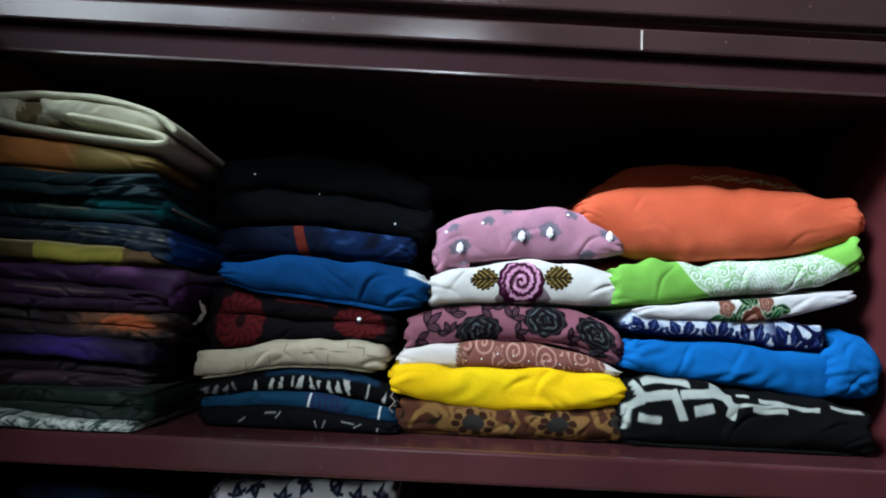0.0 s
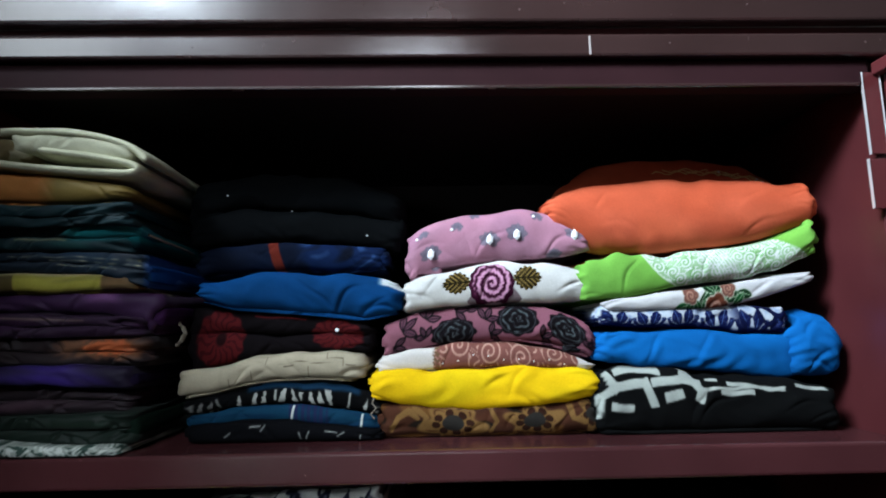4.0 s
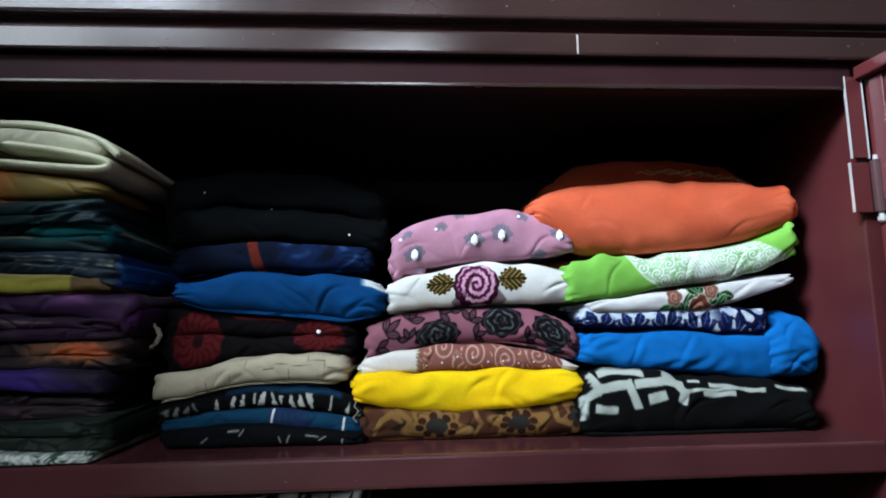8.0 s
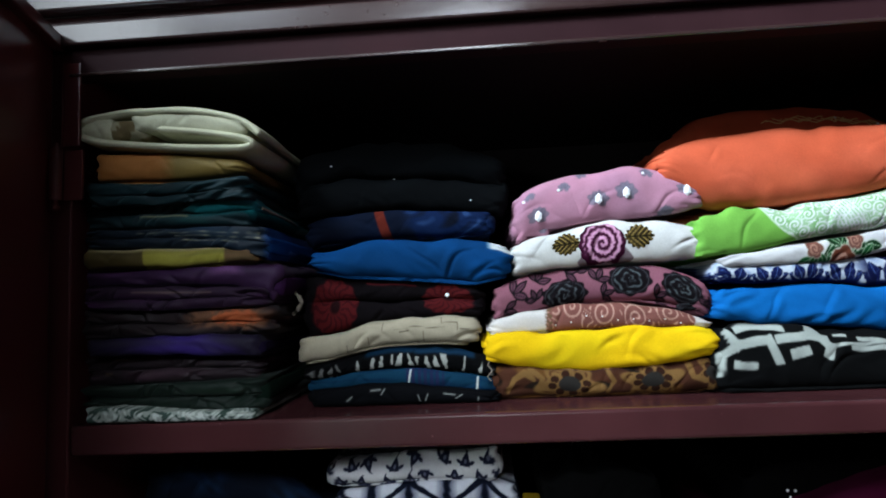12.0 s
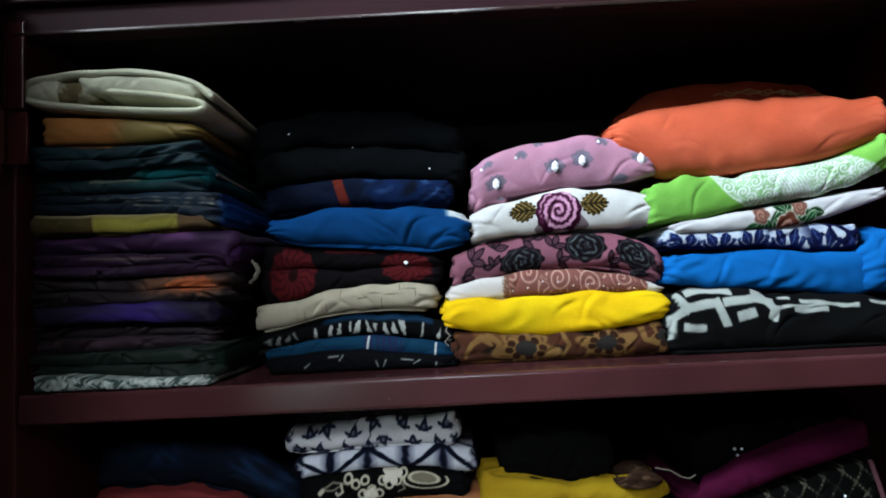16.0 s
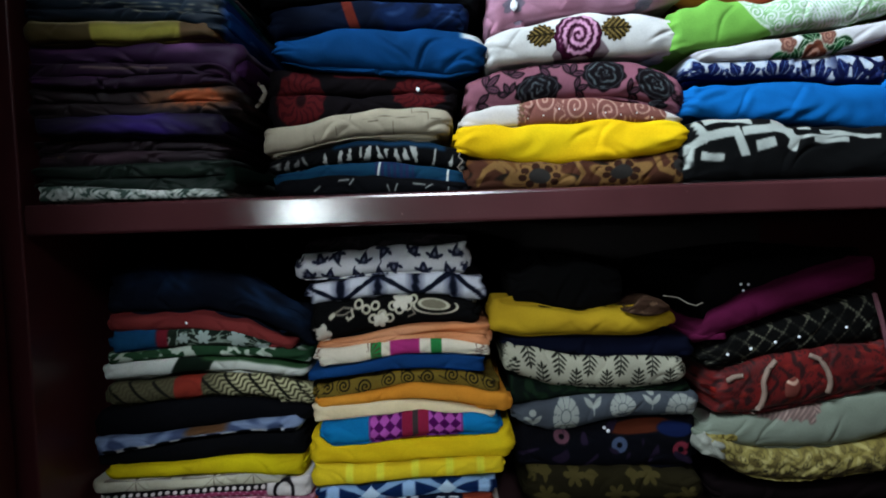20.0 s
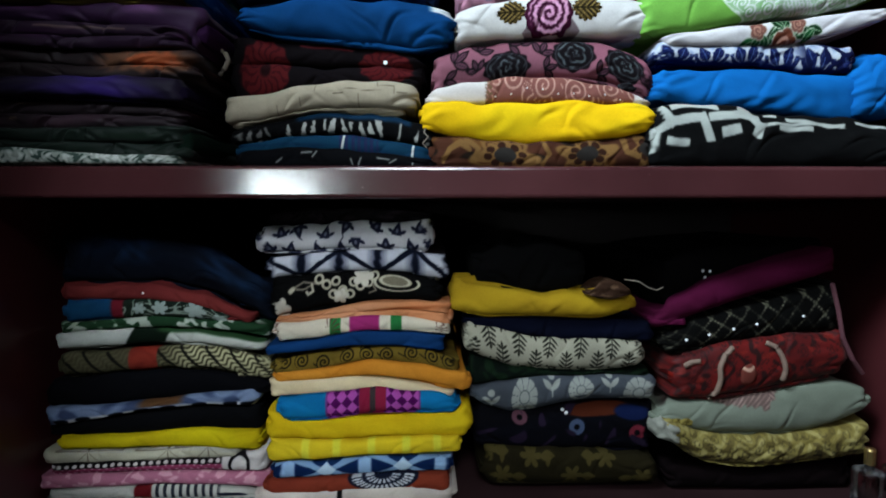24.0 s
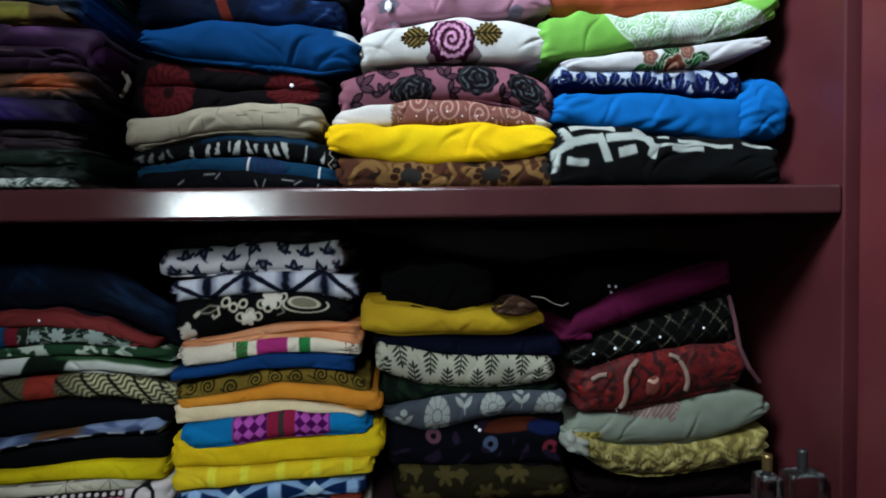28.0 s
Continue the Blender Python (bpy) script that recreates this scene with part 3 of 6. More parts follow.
MIRRORS = ((0.125, 0.33, 0.0135), (0.445, 0.42, 0.0135), (0.594, 0.5, 0.014), (0.91, 0.56, 0.012))


def blackgeo():
    bars = (((0.04, 0.95), (0.085, 0.73), (0.205, 0.8), (0.235, 0.48), 5.2), ((0.085, 0.73), (0.02, 0.58), (0.01, 0.3), 5.0), ((0.09, 0.95), (0.17, 1.0), (0.26, 0.96), 3.6),
            ((0.08, 0.43), (0.14, 0.4), 4.6), ((0.245, 0.8), (0.42, 0.87), 4.8), ((0.37, 0.95), (0.435, 0.76), (0.425, 0.63), 5.4), ((0.3, 0.58), (0.34, 0.62), 5.6), ((0.42, 0.78), (0.66, 0.83), 1.9),
            ((0.52, 0.73), (0.64, 0.73), 3.6), ((0.55, 0.9), (0.76, 0.79), 2.4), ((0.83, 0.88), (0.94, 0.93), 2.3), ((0.46, 0.95), (0.5, 0.93), 1.6), ((0.7, 0.82), (0.77, 0.8), 2.8))

    def f(X, Y, W, H, s):
        out = plain((0.035, 0.04, 0.042), (0.025, 0.028, 0.03))(X, Y, W, H, s)
        wob = 0.0006 * nz(X, Y, 0.014, 0.012, s)
        pale = over(base(X, (0.66, 0.69, 0.66)), np.clip(nz(X, Y, 0.02, 0.02, s + 4), 0, 1) * 0.5, (0.5, 0.52, 0.5))
        for *pts, wide in bars:
            d = stroke(X, Y, [(a * W, v * H) for a, v in pts], True) - wide * 0.00088 + wob
            m = soft(d, 0.001)[:, None]
            out = out * (1 - m) + pale * m
        hem = 0.22 + 0.62 * np.clip(X / W, 0, 1) ** 0.8
        return over(out, soft((Y / H - hem) * 0.06, 0.0015), (0.032, 0.036, 0.038))
    return f


def leafnavy():
    def f(X, Y, W, H, s):
        navy, pale = (0.03, 0.07, 0.25), (0.72, 0.76, 0.8)
        out = over(base(X, pale), np.clip(nz(X, Y, 0.009, 0.008, s), 0, 1) * 0.7, (0.45, 0.54, 0.7))
        p = W / 5.6
        k = np.floor(X / p)
        x, y = X - (k + 0.5) * p, Y - 0.12 * H
        h = np.mod(np.sin(k * 12.9 + s) * 4375.5, 1)
        for side, tilt in ((1, 0.5), (-1, 0.42), (1, 1.25), (-1, 1.15)):
            a = tilt + 0.25 * (h - 0.5)
            xx = side * x - (0.004 if tilt > 1 else 0.001)
            u, w = xx * np.cos(a) + y * np.sin(a), -xx * np.sin(a) + y * np.cos(a)
            d = leaf(u - 0.0112, w, 0.0112, 0.0064) + 0.0011 * nz(X, Y, 0.004, 0.004, s + 1)
            out = over(out, soft(d - 0.001), pale)
            out = over(out, soft(d), navy)
            out = over(out, soft(np.maximum(np.abs(w - 0.0002) - 0.0003, d + 0.001), 0.0006), (0.32, 0.42, 0.62))
        scrawl = soft(np.abs(nz(X, Y, 0.0045, 0.0035, s + 4)) - 0.12, 0.08) * soft(np.abs(Y / H - 0.55) - 0.4, 0.1)
        out = over(out, scrawl * 0.22, (0.66, 0.72, 0.8))
        out = over(out, soft((Y / H - 0.2 - 0.08 * nz(X, Y, 0.008, 0.01, s + 2)) * 0.02, 0.002), navy)
        dark = soft(-(X - 0.72 * W), 0.02) * (nz(X, Y, 0.009, 0.008, s + 9) > -0.05)
        return over(out, dark, (0.025, 0.05, 0.19))
    return f


def flowerspray():
    def f(X, Y, W, H, s):
        out = plain((0.8, 0.8, 0.8), (0.74, 0.74, 0.75))(X, Y, W, H, s)
        for at, v, t, long in ((0.36, 0.1, 0.4, 0.009), (0.46, 0.3, 1.1, 0.011), (0.44, 0.1, 2.2, 0.009), (0.5, 0.55, 0.3, 0.012), (0.53, 0.85, 0.9, 0.010), (0.49, 0.98, 2.5, 0.010), (0.56, 0.5, -0.2, 0.012), (0.61, 0.4, 0.2, 0.012), (0.66, 0.42, -0.3, 0.010), (0.55, 0.35, 2.0, 0.009), (0.63, 0.2, 0.7, 0.009), (0.4, 0.05, 1.2, 0.008)):
            x, y = X - at * W, Y - v * H
            u, w = x * math.cos(t) + y * math.sin(t), -x * math.sin(t) + y * math.cos(t)
            d = leaf(u, w, long, 0.0042)
            out = over(out, soft(d - 0.0008), (0.66, 0.72, 0.62))
            out = over(out, soft(d), (0.035, 0.17, 0.075) if long > 0.0095 else (0.08, 0.3, 0.14))
            out = over(out, soft(np.maximum(d + 0.001, np.abs(w) - 0.0004), 0.0006), (0.5, 0.62, 0.48))
        for at, v, r in ((0.405, 0.68, 0.0095), (0.585, 0.82, 0.009), (0.525, 0.02, 0.0145)):
            x, y = X - at * W, (Y - v * H) * 1.1
            a, q = np.arctan2(y, x), np.hypot(x, y)
            out = over(out, soft(petals(x, y, r + 0.0009, 5, 0.18)), (0.68, 0.66, 0.6))
            out = over(out, soft(petals(x, y, r, 5, 0.2)), (0.38, 0.2, 0.14) if r > 0.012 else (0.42, 0.27, 0.23))
            out = over(out, soft(petals(x, y, r * 0.7, 5, 0.2)) * (np.mod(q / r * 2.4 - a / math.tau, 1) > 0.5), (0.58, 0.42, 0.36))
        return out
    return f


def greenlace():
    def f(X, Y, W, H, s):
        out = plain((0.46, 0.71, 0.3), (0.42, 0.65, 0.26))(X, Y, W, H, s)
        u, v = X / W, np.clip(Y / H, 0, 1.6)
        edge = 0.27 + 0.13 * np.clip(1 - v, 0, 1) ** 1.4
        far = 0.955 - 0.13 * v
        inside = soft(np.maximum(edge - u, u - far) * W, 0.002)
        x, y, h = cells(X, Y, 0.019, 0.017, s, 0.6, 6)
        r, a = np.hypot(x, y), np.arctan2(y, x)
        curl = soft(np.abs(np.mod(r / 0.0044 - a / math.tau, 1) - 0.5) - 0.2, 0.15) * (r < 0.0085)
        net = soft(np.abs(nz(X, Y, 0.005, 0.0045, s)) - 0.2, 0.12) * (r >= 0.0085)
        rays = soft(np.abs(np.mod((X + 0.5 * Y) / 0.0042, 1) - 0.5) - 0.22, 0.15) * soft(np.abs(u - 0.62 + 0.08 * v) - 0.06, 0.03)
        bare = np.clip(nz(X, Y, 0.012, 0.011, s + 6) + 0.1, 0, 1)
        out = over(out, inside * 0.85, (0.66, 0.79, 0.66))
        out = over(out, inside * bare * 0.75, (0.45, 0.66, 0.4))
        out = over(out, inside * np.maximum(np.maximum(curl, net), rays), (0.88, 0.92, 0.9))
        return over(out, soft(np.abs(u - edge) * W - 0.0012) * (v < 1.2), (0.78, 0.86, 0.76))
    return f


def orange():
    def f(X, Y, W, H, s):
        out = plain((0.83, 0.38, 0.26), (0.78, 0.34, 0.22))(X, Y, W, H, s)
        return over(out, np.clip(nz(X, Y, 0.04, 0.03, s + 3), 0, 1) * 0.25, (0.86, 0.43, 0.28))
    return f


def stripes(c, c2, step):
    def f(X, Y, W, H, s):
        return over(base(X, c), soft(np.abs(np.mod(X / step, 1) - 0.5) - 0.2, 0.1), c2)
    return f


def mottle(c, c2, size):
    def f(X, Y, W, H, s):
        n = nz(X, Y, size, size * 0.6, s) + 0.6 * nz(X, Y, size * 0.4, size * 0.3, s + 1)
        return over(base(X, c), soft(-(n - 0.35), 0.3), c2)
    return f


def crimsonpatch():
    def f(X, Y, W, H, s):
        out = plain((0.66, 0.66, 0.62), (0.6, 0.6, 0.57))(X, Y, W, H, s)
        u = X / W
        out = over(out, soft(np.maximum(0.41 - u, u - 0.49) * W, 0.002), (0.32, 0.06, 0.08))
        ray = soft(np.sin(X * 700 + 40 * Y) + 0.1, 0.4) * soft((0.5 - u) * W, 0.002) * soft((u - 0.8) * W, 0.01)
        out = over(out, ray, (0.12, 0.13, 0.16))
        return over(out, soft(np.hypot((u - 0.86) / 0.07, (Y / H - 0.45) / 0.2) - 1, 0.2), (0.06, 0.07, 0.13))
    return f


def pinkdots():
    def f(X, Y, W, H, s):
        u = X / W
        out = base(X, (0.5, 0.2, 0.31))
        x, y, h = cells(X, Y, 0.0085, 0.007, s, 0, 0)
        out = over(out, soft(np.abs(x) + np.abs(y) - 0.0022), (0.75, 0.55, 0.62))
        band = soft((0.56 - Y / H) * H, 0.001)
        out = over(out, band, (0.05, 0.04, 0.05))
        x = np.mod(X / 0.0088, 1) - 0.5
        out = over(out, band * soft(np.hypot(x * 0.0088, Y - 0.78 * H) - 0.0026), (0.72, 0.68, 0.66))
        right = soft((0.8 - u) * W, 0.003)
        out = over(out, right, (0.72, 0.7, 0.68))
        return over(out, right * soft(np.abs(np.hypot((u - 0.88) * W, Y - 0.4 * H) - 0.011) - 0.002), (0.06, 0.05, 0.06))
    return f


def fanlines():
    def f(X, Y, W, H, s):
        out = plain((0.68, 0.67, 0.58), (0.62, 0.61, 0.53))(X, Y, W, H, s)
        for at in (0.24, 0.64, 0.84):
            a = np.arctan2(X - at * W, Y + 0.1 * H - H)
            d = np.abs(np.mod(a * 1.3 + 0.5, 1) - 0.5) * np.hypot(X - at * W, Y - H) - 0.0005
            out = over(out, soft(d, 0.0006) * (np.hypot(X - at * W, Y - H) < 0.04) * 0.8, (0.28, 0.24, 0.2))
        return out
    return f


def tiedye():
    def f(X, Y, W, H, s):
        n = nz(X, Y, 0.02, 0.01, s)
        out = over(base(X, (0.2, 0.25, 0.36)), soft(-n, 0.6), (0.4, 0.46, 0.56))
        u = X / W
        out = over(out, soft(np.abs(u - 0.55) - 0.1, 0.04) * soft((0.45 - Y / H) * 0.02, 0.004), (0.3, 0.2, 0.12))
        pale = soft((Y / H - 0.32) * 0.02, 0.003) * soft((0.05 - u), 0.05)
        out = over(out, pale, (0.7, 0.72, 0.74))
        x, y, h = cells(X, Y * 0 + 0.005, 0.032, 0.012, s, 0.5, 0)
        return over(out, soft(np.hypot(x / 0.009, (Y / H - 0.2) / 0.18) - 1, 0.2), (0.02, 0.025, 0.05))
    return f


def oliwave():
    def f(X, Y, W, H, s):
        u = X / W
        out = plain((0.25, 0.24, 0.17), (0.2, 0.19, 0.13))(X, Y, W, H, s)
        lean = X + 0.95 * Y
        cell = np.mod(lean / 0.0285, 1)
        flow = Y - 0.32 * (cell - 0.5) * 0.0285 + 0.0026 * np.sin(cell * math.tau) + 0.11 * X
        lines = np.mod(flow / 0.0037, 1)
        amount = np.clip((u - 0.45) * 5, 0.1, 1)
        out = over(out, soft(np.abs(lines - 0.5) - 0.26, 0.15) * amount, (0.64, 0.63, 0.48))
        cut = np.minimum(cell, 1 - cell) - 0.06 - 0.03 * np.sin(Y / H * math.pi)
        out = over(out, soft(cut, 0.05), (0.055, 0.055, 0.04))
        red = np.maximum(0.345 - u, u - 0.475) * W
        out = over(out, soft(red, 0.002), (0.45, 0.15, 0.11))
        return over(out, soft(red, 0.002) * np.clip(nz(X, Y, 0.01, 0.008, s), 0, 1) * 0.5, (0.36, 0.1, 0.08))
    return f


def whitegreen():
    def f(X, Y, W, H, s):
        u = X / W
        out = plain((0.7, 0.72, 0.68), (0.62, 0.64, 0.6))(X, Y, W, H, s)
        out = over(out, soft(np.maximum(0.33 - u + 0.06 * Y / H, u - 0.52 - 0.05 * Y / H) * W, 0.003), (0.04, 0.08, 0.05))
        return over(out, soft((0.75 - Y / H) * 0.02, 0.003) * soft((0.5 - u), 0.03), (0.12, 0.22, 0.12))
    return f


def tealfloral():
    def f(X, Y, W, H, s):
        u = X / W
        out = plain((0.06, 0.09, 0.07), (0.1, 0.14, 0.1))(X, Y, W, H, s)
        n = nz(X, Y, 0.008, 0.006, s)
        out = over(out, soft(np.abs(n - 0.3) - 0.16, 0.12), (0.42, 0.47, 0.42))
        for at, v, r in ((0.58, 0.6, 0.010), (0.79, 0.55, 0.013), (0.46, 0.5, 0.008), (0.93, 0.3, 0.009)):
            x, y = X - at * W, (Y - v * H) * 1.2
            out = over(out, soft(petals(x, y, r, 6, 0.45)), (0.5, 0.55, 0.52))
        out = over(out, soft((u - 0.36) * W, 0.003), (0.36, 0.08, 0.12))
        return over(out, soft((u - 0.29) * W, 0.004), (0.06, 0.22, 0.34))
    return f


def denim():
    def f(X, Y, W, H, s):
        out = plain((0.015, 0.03, 0.06), (0.02, 0.04, 0.08))(X, Y, W, H, s)
        u = X / W
        m = np.maximum(soft(np.abs(u - 0.28) - 0.16, 0.1), soft(np.abs(u - 0.84) - 0.16, 0.1)) * soft((0.5 - Y / H), 0.3)
        m = m * (0.6 + 0.5 * nz(X, Y, 0.012, 0.008, s + 2)).clip(0, 1)
        return over(out, m * 0.8, (0.07, 0.15, 0.25))
    return f


def barwhite():
    def f(X, Y, W, H, s):
        out = plain((0.76, 0.73, 0.68), (0.7, 0.66, 0.62))(X, Y, W, H, s)
        return over(out, soft(np.abs(X - 0.425 * W) - 0.003), (0.04, 0.04, 0.05))
    return f


def mandala():
    def f(X, Y, W, H, s):
        out = plain((0.48, 0.2, 0.13), (0.42, 0.16, 0.11))(X, Y, W, H, s)
        x, y = (X - 0.645 * W) / 0.041, (Y - 1.02 * H) / 0.0195
        r, a = np.hypot(x, y), np.arctan2(y, x)
        out = over(out, soft(r - 1, 0.05), (0.05, 0.07, 0.13))
        out = over(out, soft(np.abs(r - 0.75) - 0.14, 0.06) * (np.sin(34 * a) > -0.1), (0.7, 0.72, 0.74))
        return over(out, soft(np.abs(r - 0.38) - 0.12, 0.06) * (np.sin(20 * a) > 0), (0.65, 0.67, 0.7))
    return f


def bluegeo():
    def f(X, Y, W, H, s):
        x = np.mod(X / (0.42 * W) - 0.22 + 0.5, 1) - 0.5
        y = Y / H - 0.5
        out = base(X, (0.44, 0.56, 0.68))
        lens = np.abs(y) - 0.52 * np.clip(1 - np.abs(x) / 0.38, 0, 1) ** 0.7
        out = over(out, soft(lens, 0.05), (0.03, 0.11, 0.25))
        out = over(out, soft(np.maximum(np.abs(x) - 0.085, lens), 0.03), (0.5, 0.62, 0.74))
        xx = 0.5 - np.abs(x)
        far = np.abs(np.abs(y) - 0.5) - (0.2 - xx) * 1.9
        out = over(out, soft(np.maximum(far, xx - 0.2), 0.05), (0.05, 0.14, 0.28))
        return over(out, soft(xx / 0.125 + np.abs(y) / 0.5 - 1, 0.1), (0.64, 0.73, 0.8))
    return f


def bands(c, c2):
    def f(X, Y, W, H, s):
        out = plain(c, [v * 0.93 for v in c])(X, Y, W, H, s)
        for at in (0.2, 0.36, 0.54, 0.72, 0.88):
            out = over(out, soft(np.abs(X - at * W) - 0.0045, 0.003) * 0.7, c2)
        return out
    return f


def diamonds():
    def f(X, Y, W, H, s):
        u = X / W
        out = plain((0.05, 0.43, 0.63), (0.04, 0.36, 0.55))(X, Y, W, H, s)
        check = (np.abs(np.mod(X / 0.0125 + 0.2, 1) - 0.5) + np.abs(np.mod(Y / 0.0125 + 0.1, 1) - 0.5)) - 0.5
        for a, b in ((0.27, 0.45), (0.6, 0.785)):
            m = soft(np.maximum(a - u, u - b) * W, 0.001)
            out = over(out, m, (0.6, 0.27, 0.57))
            out = over(out, m * soft(check, 0.08), (0.26, 0.03, 0.27))
        for a in (0.27, 0.785):
            out = over(out, soft(np.abs(u - a) * W - 0.0011), (0.4, 0.2, 0.45))
        m = soft(np.maximum(0.45 - u, u - 0.6) * W, 0.001)
        out = over(out, m, (0.48, 0.1, 0.2))
        return over(out, soft(np.abs(u - 0.525) * W - 0.0032, 0.001), (0.2, 0.17, 0.17))
    return f


def spirals():
    def f(X, Y, W, H, s):
        out = plain((0.4, 0.33, 0.12), (0.34, 0.28, 0.1))(X, Y, W, H, s)
        x, y, h = cells(X, Y - 0.001, 0.0245, 0.022, s, 0.35, 1.4)
        r, a = np.hypot(x, y), np.arctan2(y, x)
        d = np.abs(np.mod(r / 0.0042 - a / math.tau, 1) - 0.5) - 0.23
        out = over(out, soft(d, 0.15) * (r < 0.0088), (0.07, 0.05, 0.02))
        tail = stroke(x, y, [(-0.0085, 0.001), (-0.011, 0.006), (-0.0125, 0.009)]) - 0.0007
        return over(out, soft(tail), (0.09, 0.065, 0.025))
    return f


def bandwhite():
    def f(X, Y, W, H, s):
        u = X / W
        out = plain((0.77, 0.75, 0.67), (0.72, 0.68, 0.6))(X, Y, W, H, s)
        out = over(out, soft(np.maximum(0.43 - u, u - 0.6) * W, 0.002), (0.55, 0.15, 0.37))
        for a in (0.35, 0.695):
            out = over(out, soft(np.abs(u - a) * W - 0.0063, 0.001), (0.13, 0.4, 0.2))
        for at, side in ((0.03, 1), (0.31, -1), (0.93, -1), (0.985, 1)):
            x, y = (X - at * W) * side, Y - 0.35 * H
            a, r = np.arctan2(y, x), np.hypot(x, y)
            ray = soft(np.abs(np.mod(a * 2.4, 1) - 0.5) - 0.13, 0.1) * (r < 0.014) * (r > 0.004) * (x < 0.003)
            out = over(out, ray, (0.3, 0.14, 0.13))
        return out
    return f


def peach():
    def f(X, Y, W, H, s):
        out = plain((0.68, 0.42, 0.26), (0.72, 0.5, 0.36))(X, Y, W, H, s)
        # darker streaks paint crease shade into the upper half
        return over(out, np.clip(nz(X, Y, 0.04, 0.006, s), 0, 1) * soft((0.45 - Y / H), 0.2), (0.56, 0.28, 0.14))
    return f


def chainpaisley():
    def f(X, Y, W, H, s):
        out = base(X, (0.012, 0.012, 0.014))
        pale, dim = (0.64, 0.62, 0.54), (0.4, 0.38, 0.33)
        for at, v in ((0.283, 0.84), (0.328, 0.7), (0.383, 0.78), (0.367, 0.42), (0.422, 0.5), (0.467, 0.37), (0.489, 0.71), (0.528, 0.6), (0.578, 0.68), (0.611, 0.86)):
            d = np.hypot(X - at * W, Y - v * H)
            out = over(out, soft(np.abs(d - 0.0043) - 0.0013), pale)
        x, y = X - 0.735 * W, Y - 0.7 * H
        d = np.hypot((x + 0.3 * y) / 0.0195, y / 0.0078) - 1
        net = soft(np.abs(np.mod((X + Y) / 0.0021, 1) - 0.5) - 0.2, 0.2)
        out = over(out, soft(d, 0.06), (0.36, 0.34, 0.28))
        out = over(out, soft(d, 0.06) * net * 0.5, (0.55, 0.53, 0.44))
        out = over(out, soft(np.abs(d + 0.16) - 0.09, 0.05), pale)
        out = over(out, soft(np.abs(np.hypot((x - 0.002) / 0.0255, (y + 0.001) / 0.0115) - 1) - 0.06, 0.05) * (y < 0.004), pale)
        for pts, wide in ((((0.13, 0.7), (0.19, 0.85), (0.26, 0.74), (0.19, 0.66), (0.13, 0.7)), 0.0009), (((0.24, 0.74), (0.25, 0.55), (0.22, 0.5), (0.21, 0.58)), 0.0012), (((0.6, 0.62), (0.62, 0.42), (0.58, 0.36)), 0.0009), (((0.13, 0.68), (0.115, 0.62)), 0.0022)):
            out = over(out, soft(stroke(X, Y, [(a * W, v * H) for a, v in pts]) - wide), dim if wide < 0.001 else pale)
        for at, v, r in ((0.055, 0.2, 0.0118), (0.544, 0.87, 0.0125), (0.413, 0.34, 0.0095)):
            out = over(out, soft(petals(X - at * W, Y - v * H, r, 5, 0.42)), (0.7, 0.68, 0.62))
        return out
    return f


def shibori():
    def f(X, Y, W, H, s):
        x = np.mod(X / 0.088 + 0.034, 1) - 0.5
        dist = np.minimum(np.abs(x), 0.5 - np.abs(x))
        out = over(base(X, (0.68, 0.69, 0.72)), np.clip(1.15 - dist / 0.13, 0, 1), (0.27, 0.29, 0.35))
        d = np.minimum(np.abs(np.abs(x) * 2 - (Y / H) * 0.95) - 0.12, np.abs(np.abs(x) - 0.5) - 0.046)
        d = np.minimum(d, np.abs(x) - 0.046) + 0.015 * nz(X, Y, 0.01, 0.008, s)
        return over(out, soft(d, 0.04), (0.035, 0.05, 0.1))
    return f


def bells():
    def f(X, Y, W, H, s):
        out = plain((0.7, 0.7, 0.7), (0.64, 0.64, 0.65))(X, Y, W, H, s)
        x, y, h = cells(X + 0.004, Y + 0.004, 0.027, 0.0195, s, 0.45, 1.1)
        flip = np.where(h > 0.5, 1, -1)
        y = y * flip
        wide = 0.0058 * np.clip((0.0095 - y) / 0.0125, 0, 1) ** 0.75
        d = np.maximum(np.abs(x) - wide, np.abs(y - 0.0015) - 0.0082)
        for side in (1, -1):
            u, w = (side * x) * 0.85 + y * 0.53, (side * x) * -0.53 + y * 0.85
            d = np.minimum(d, leaf(u - 0.0052, w + 0.0055, 0.0042, 0.0021))
        out = over(out, soft(d), (0.09, 0.1, 0.17))
        out = over(out, soft(np.hypot(x / 0.0016, (y + 0.001) / 0.0026) - 1, 0.3), (0.3, 0.31, 0.37))
        stem = stroke(x, y, [(0.0, 0.008), (0.003, 0.0125)]) - 0.0007
        return over(out, soft(stem), (0.14, 0.15, 0.2))
    return f


def olileaf():
    def f(X, Y, W, H, s):
        out = plain((0.15, 0.13, 0.055), (0.12, 0.1, 0.045))(X, Y, W, H, s)
        for at, v, side in ((0.13, 0.32, 1), (0.52, 0.33, 1), (0.88, 0.32, -1), (0.29, 0.86, 1), (0.67, 0.9, -1), (0.03, 0.95, 1)):
            x, y = (X - at * W) * side, Y - v * H
            d = petals(x + 0.004, y, 0.0135, 6, 0.62)
            d = np.minimum(d, leaf(x - 0.0155, y + 0.001, 0.0095, 0.0052))
            d = np.minimum(d, leaf(y + 0.006, x - 0.016, 0.007, 0.003))
            out = over(out, soft(d), (0.33, 0.29, 0.14))
        return out
    return f


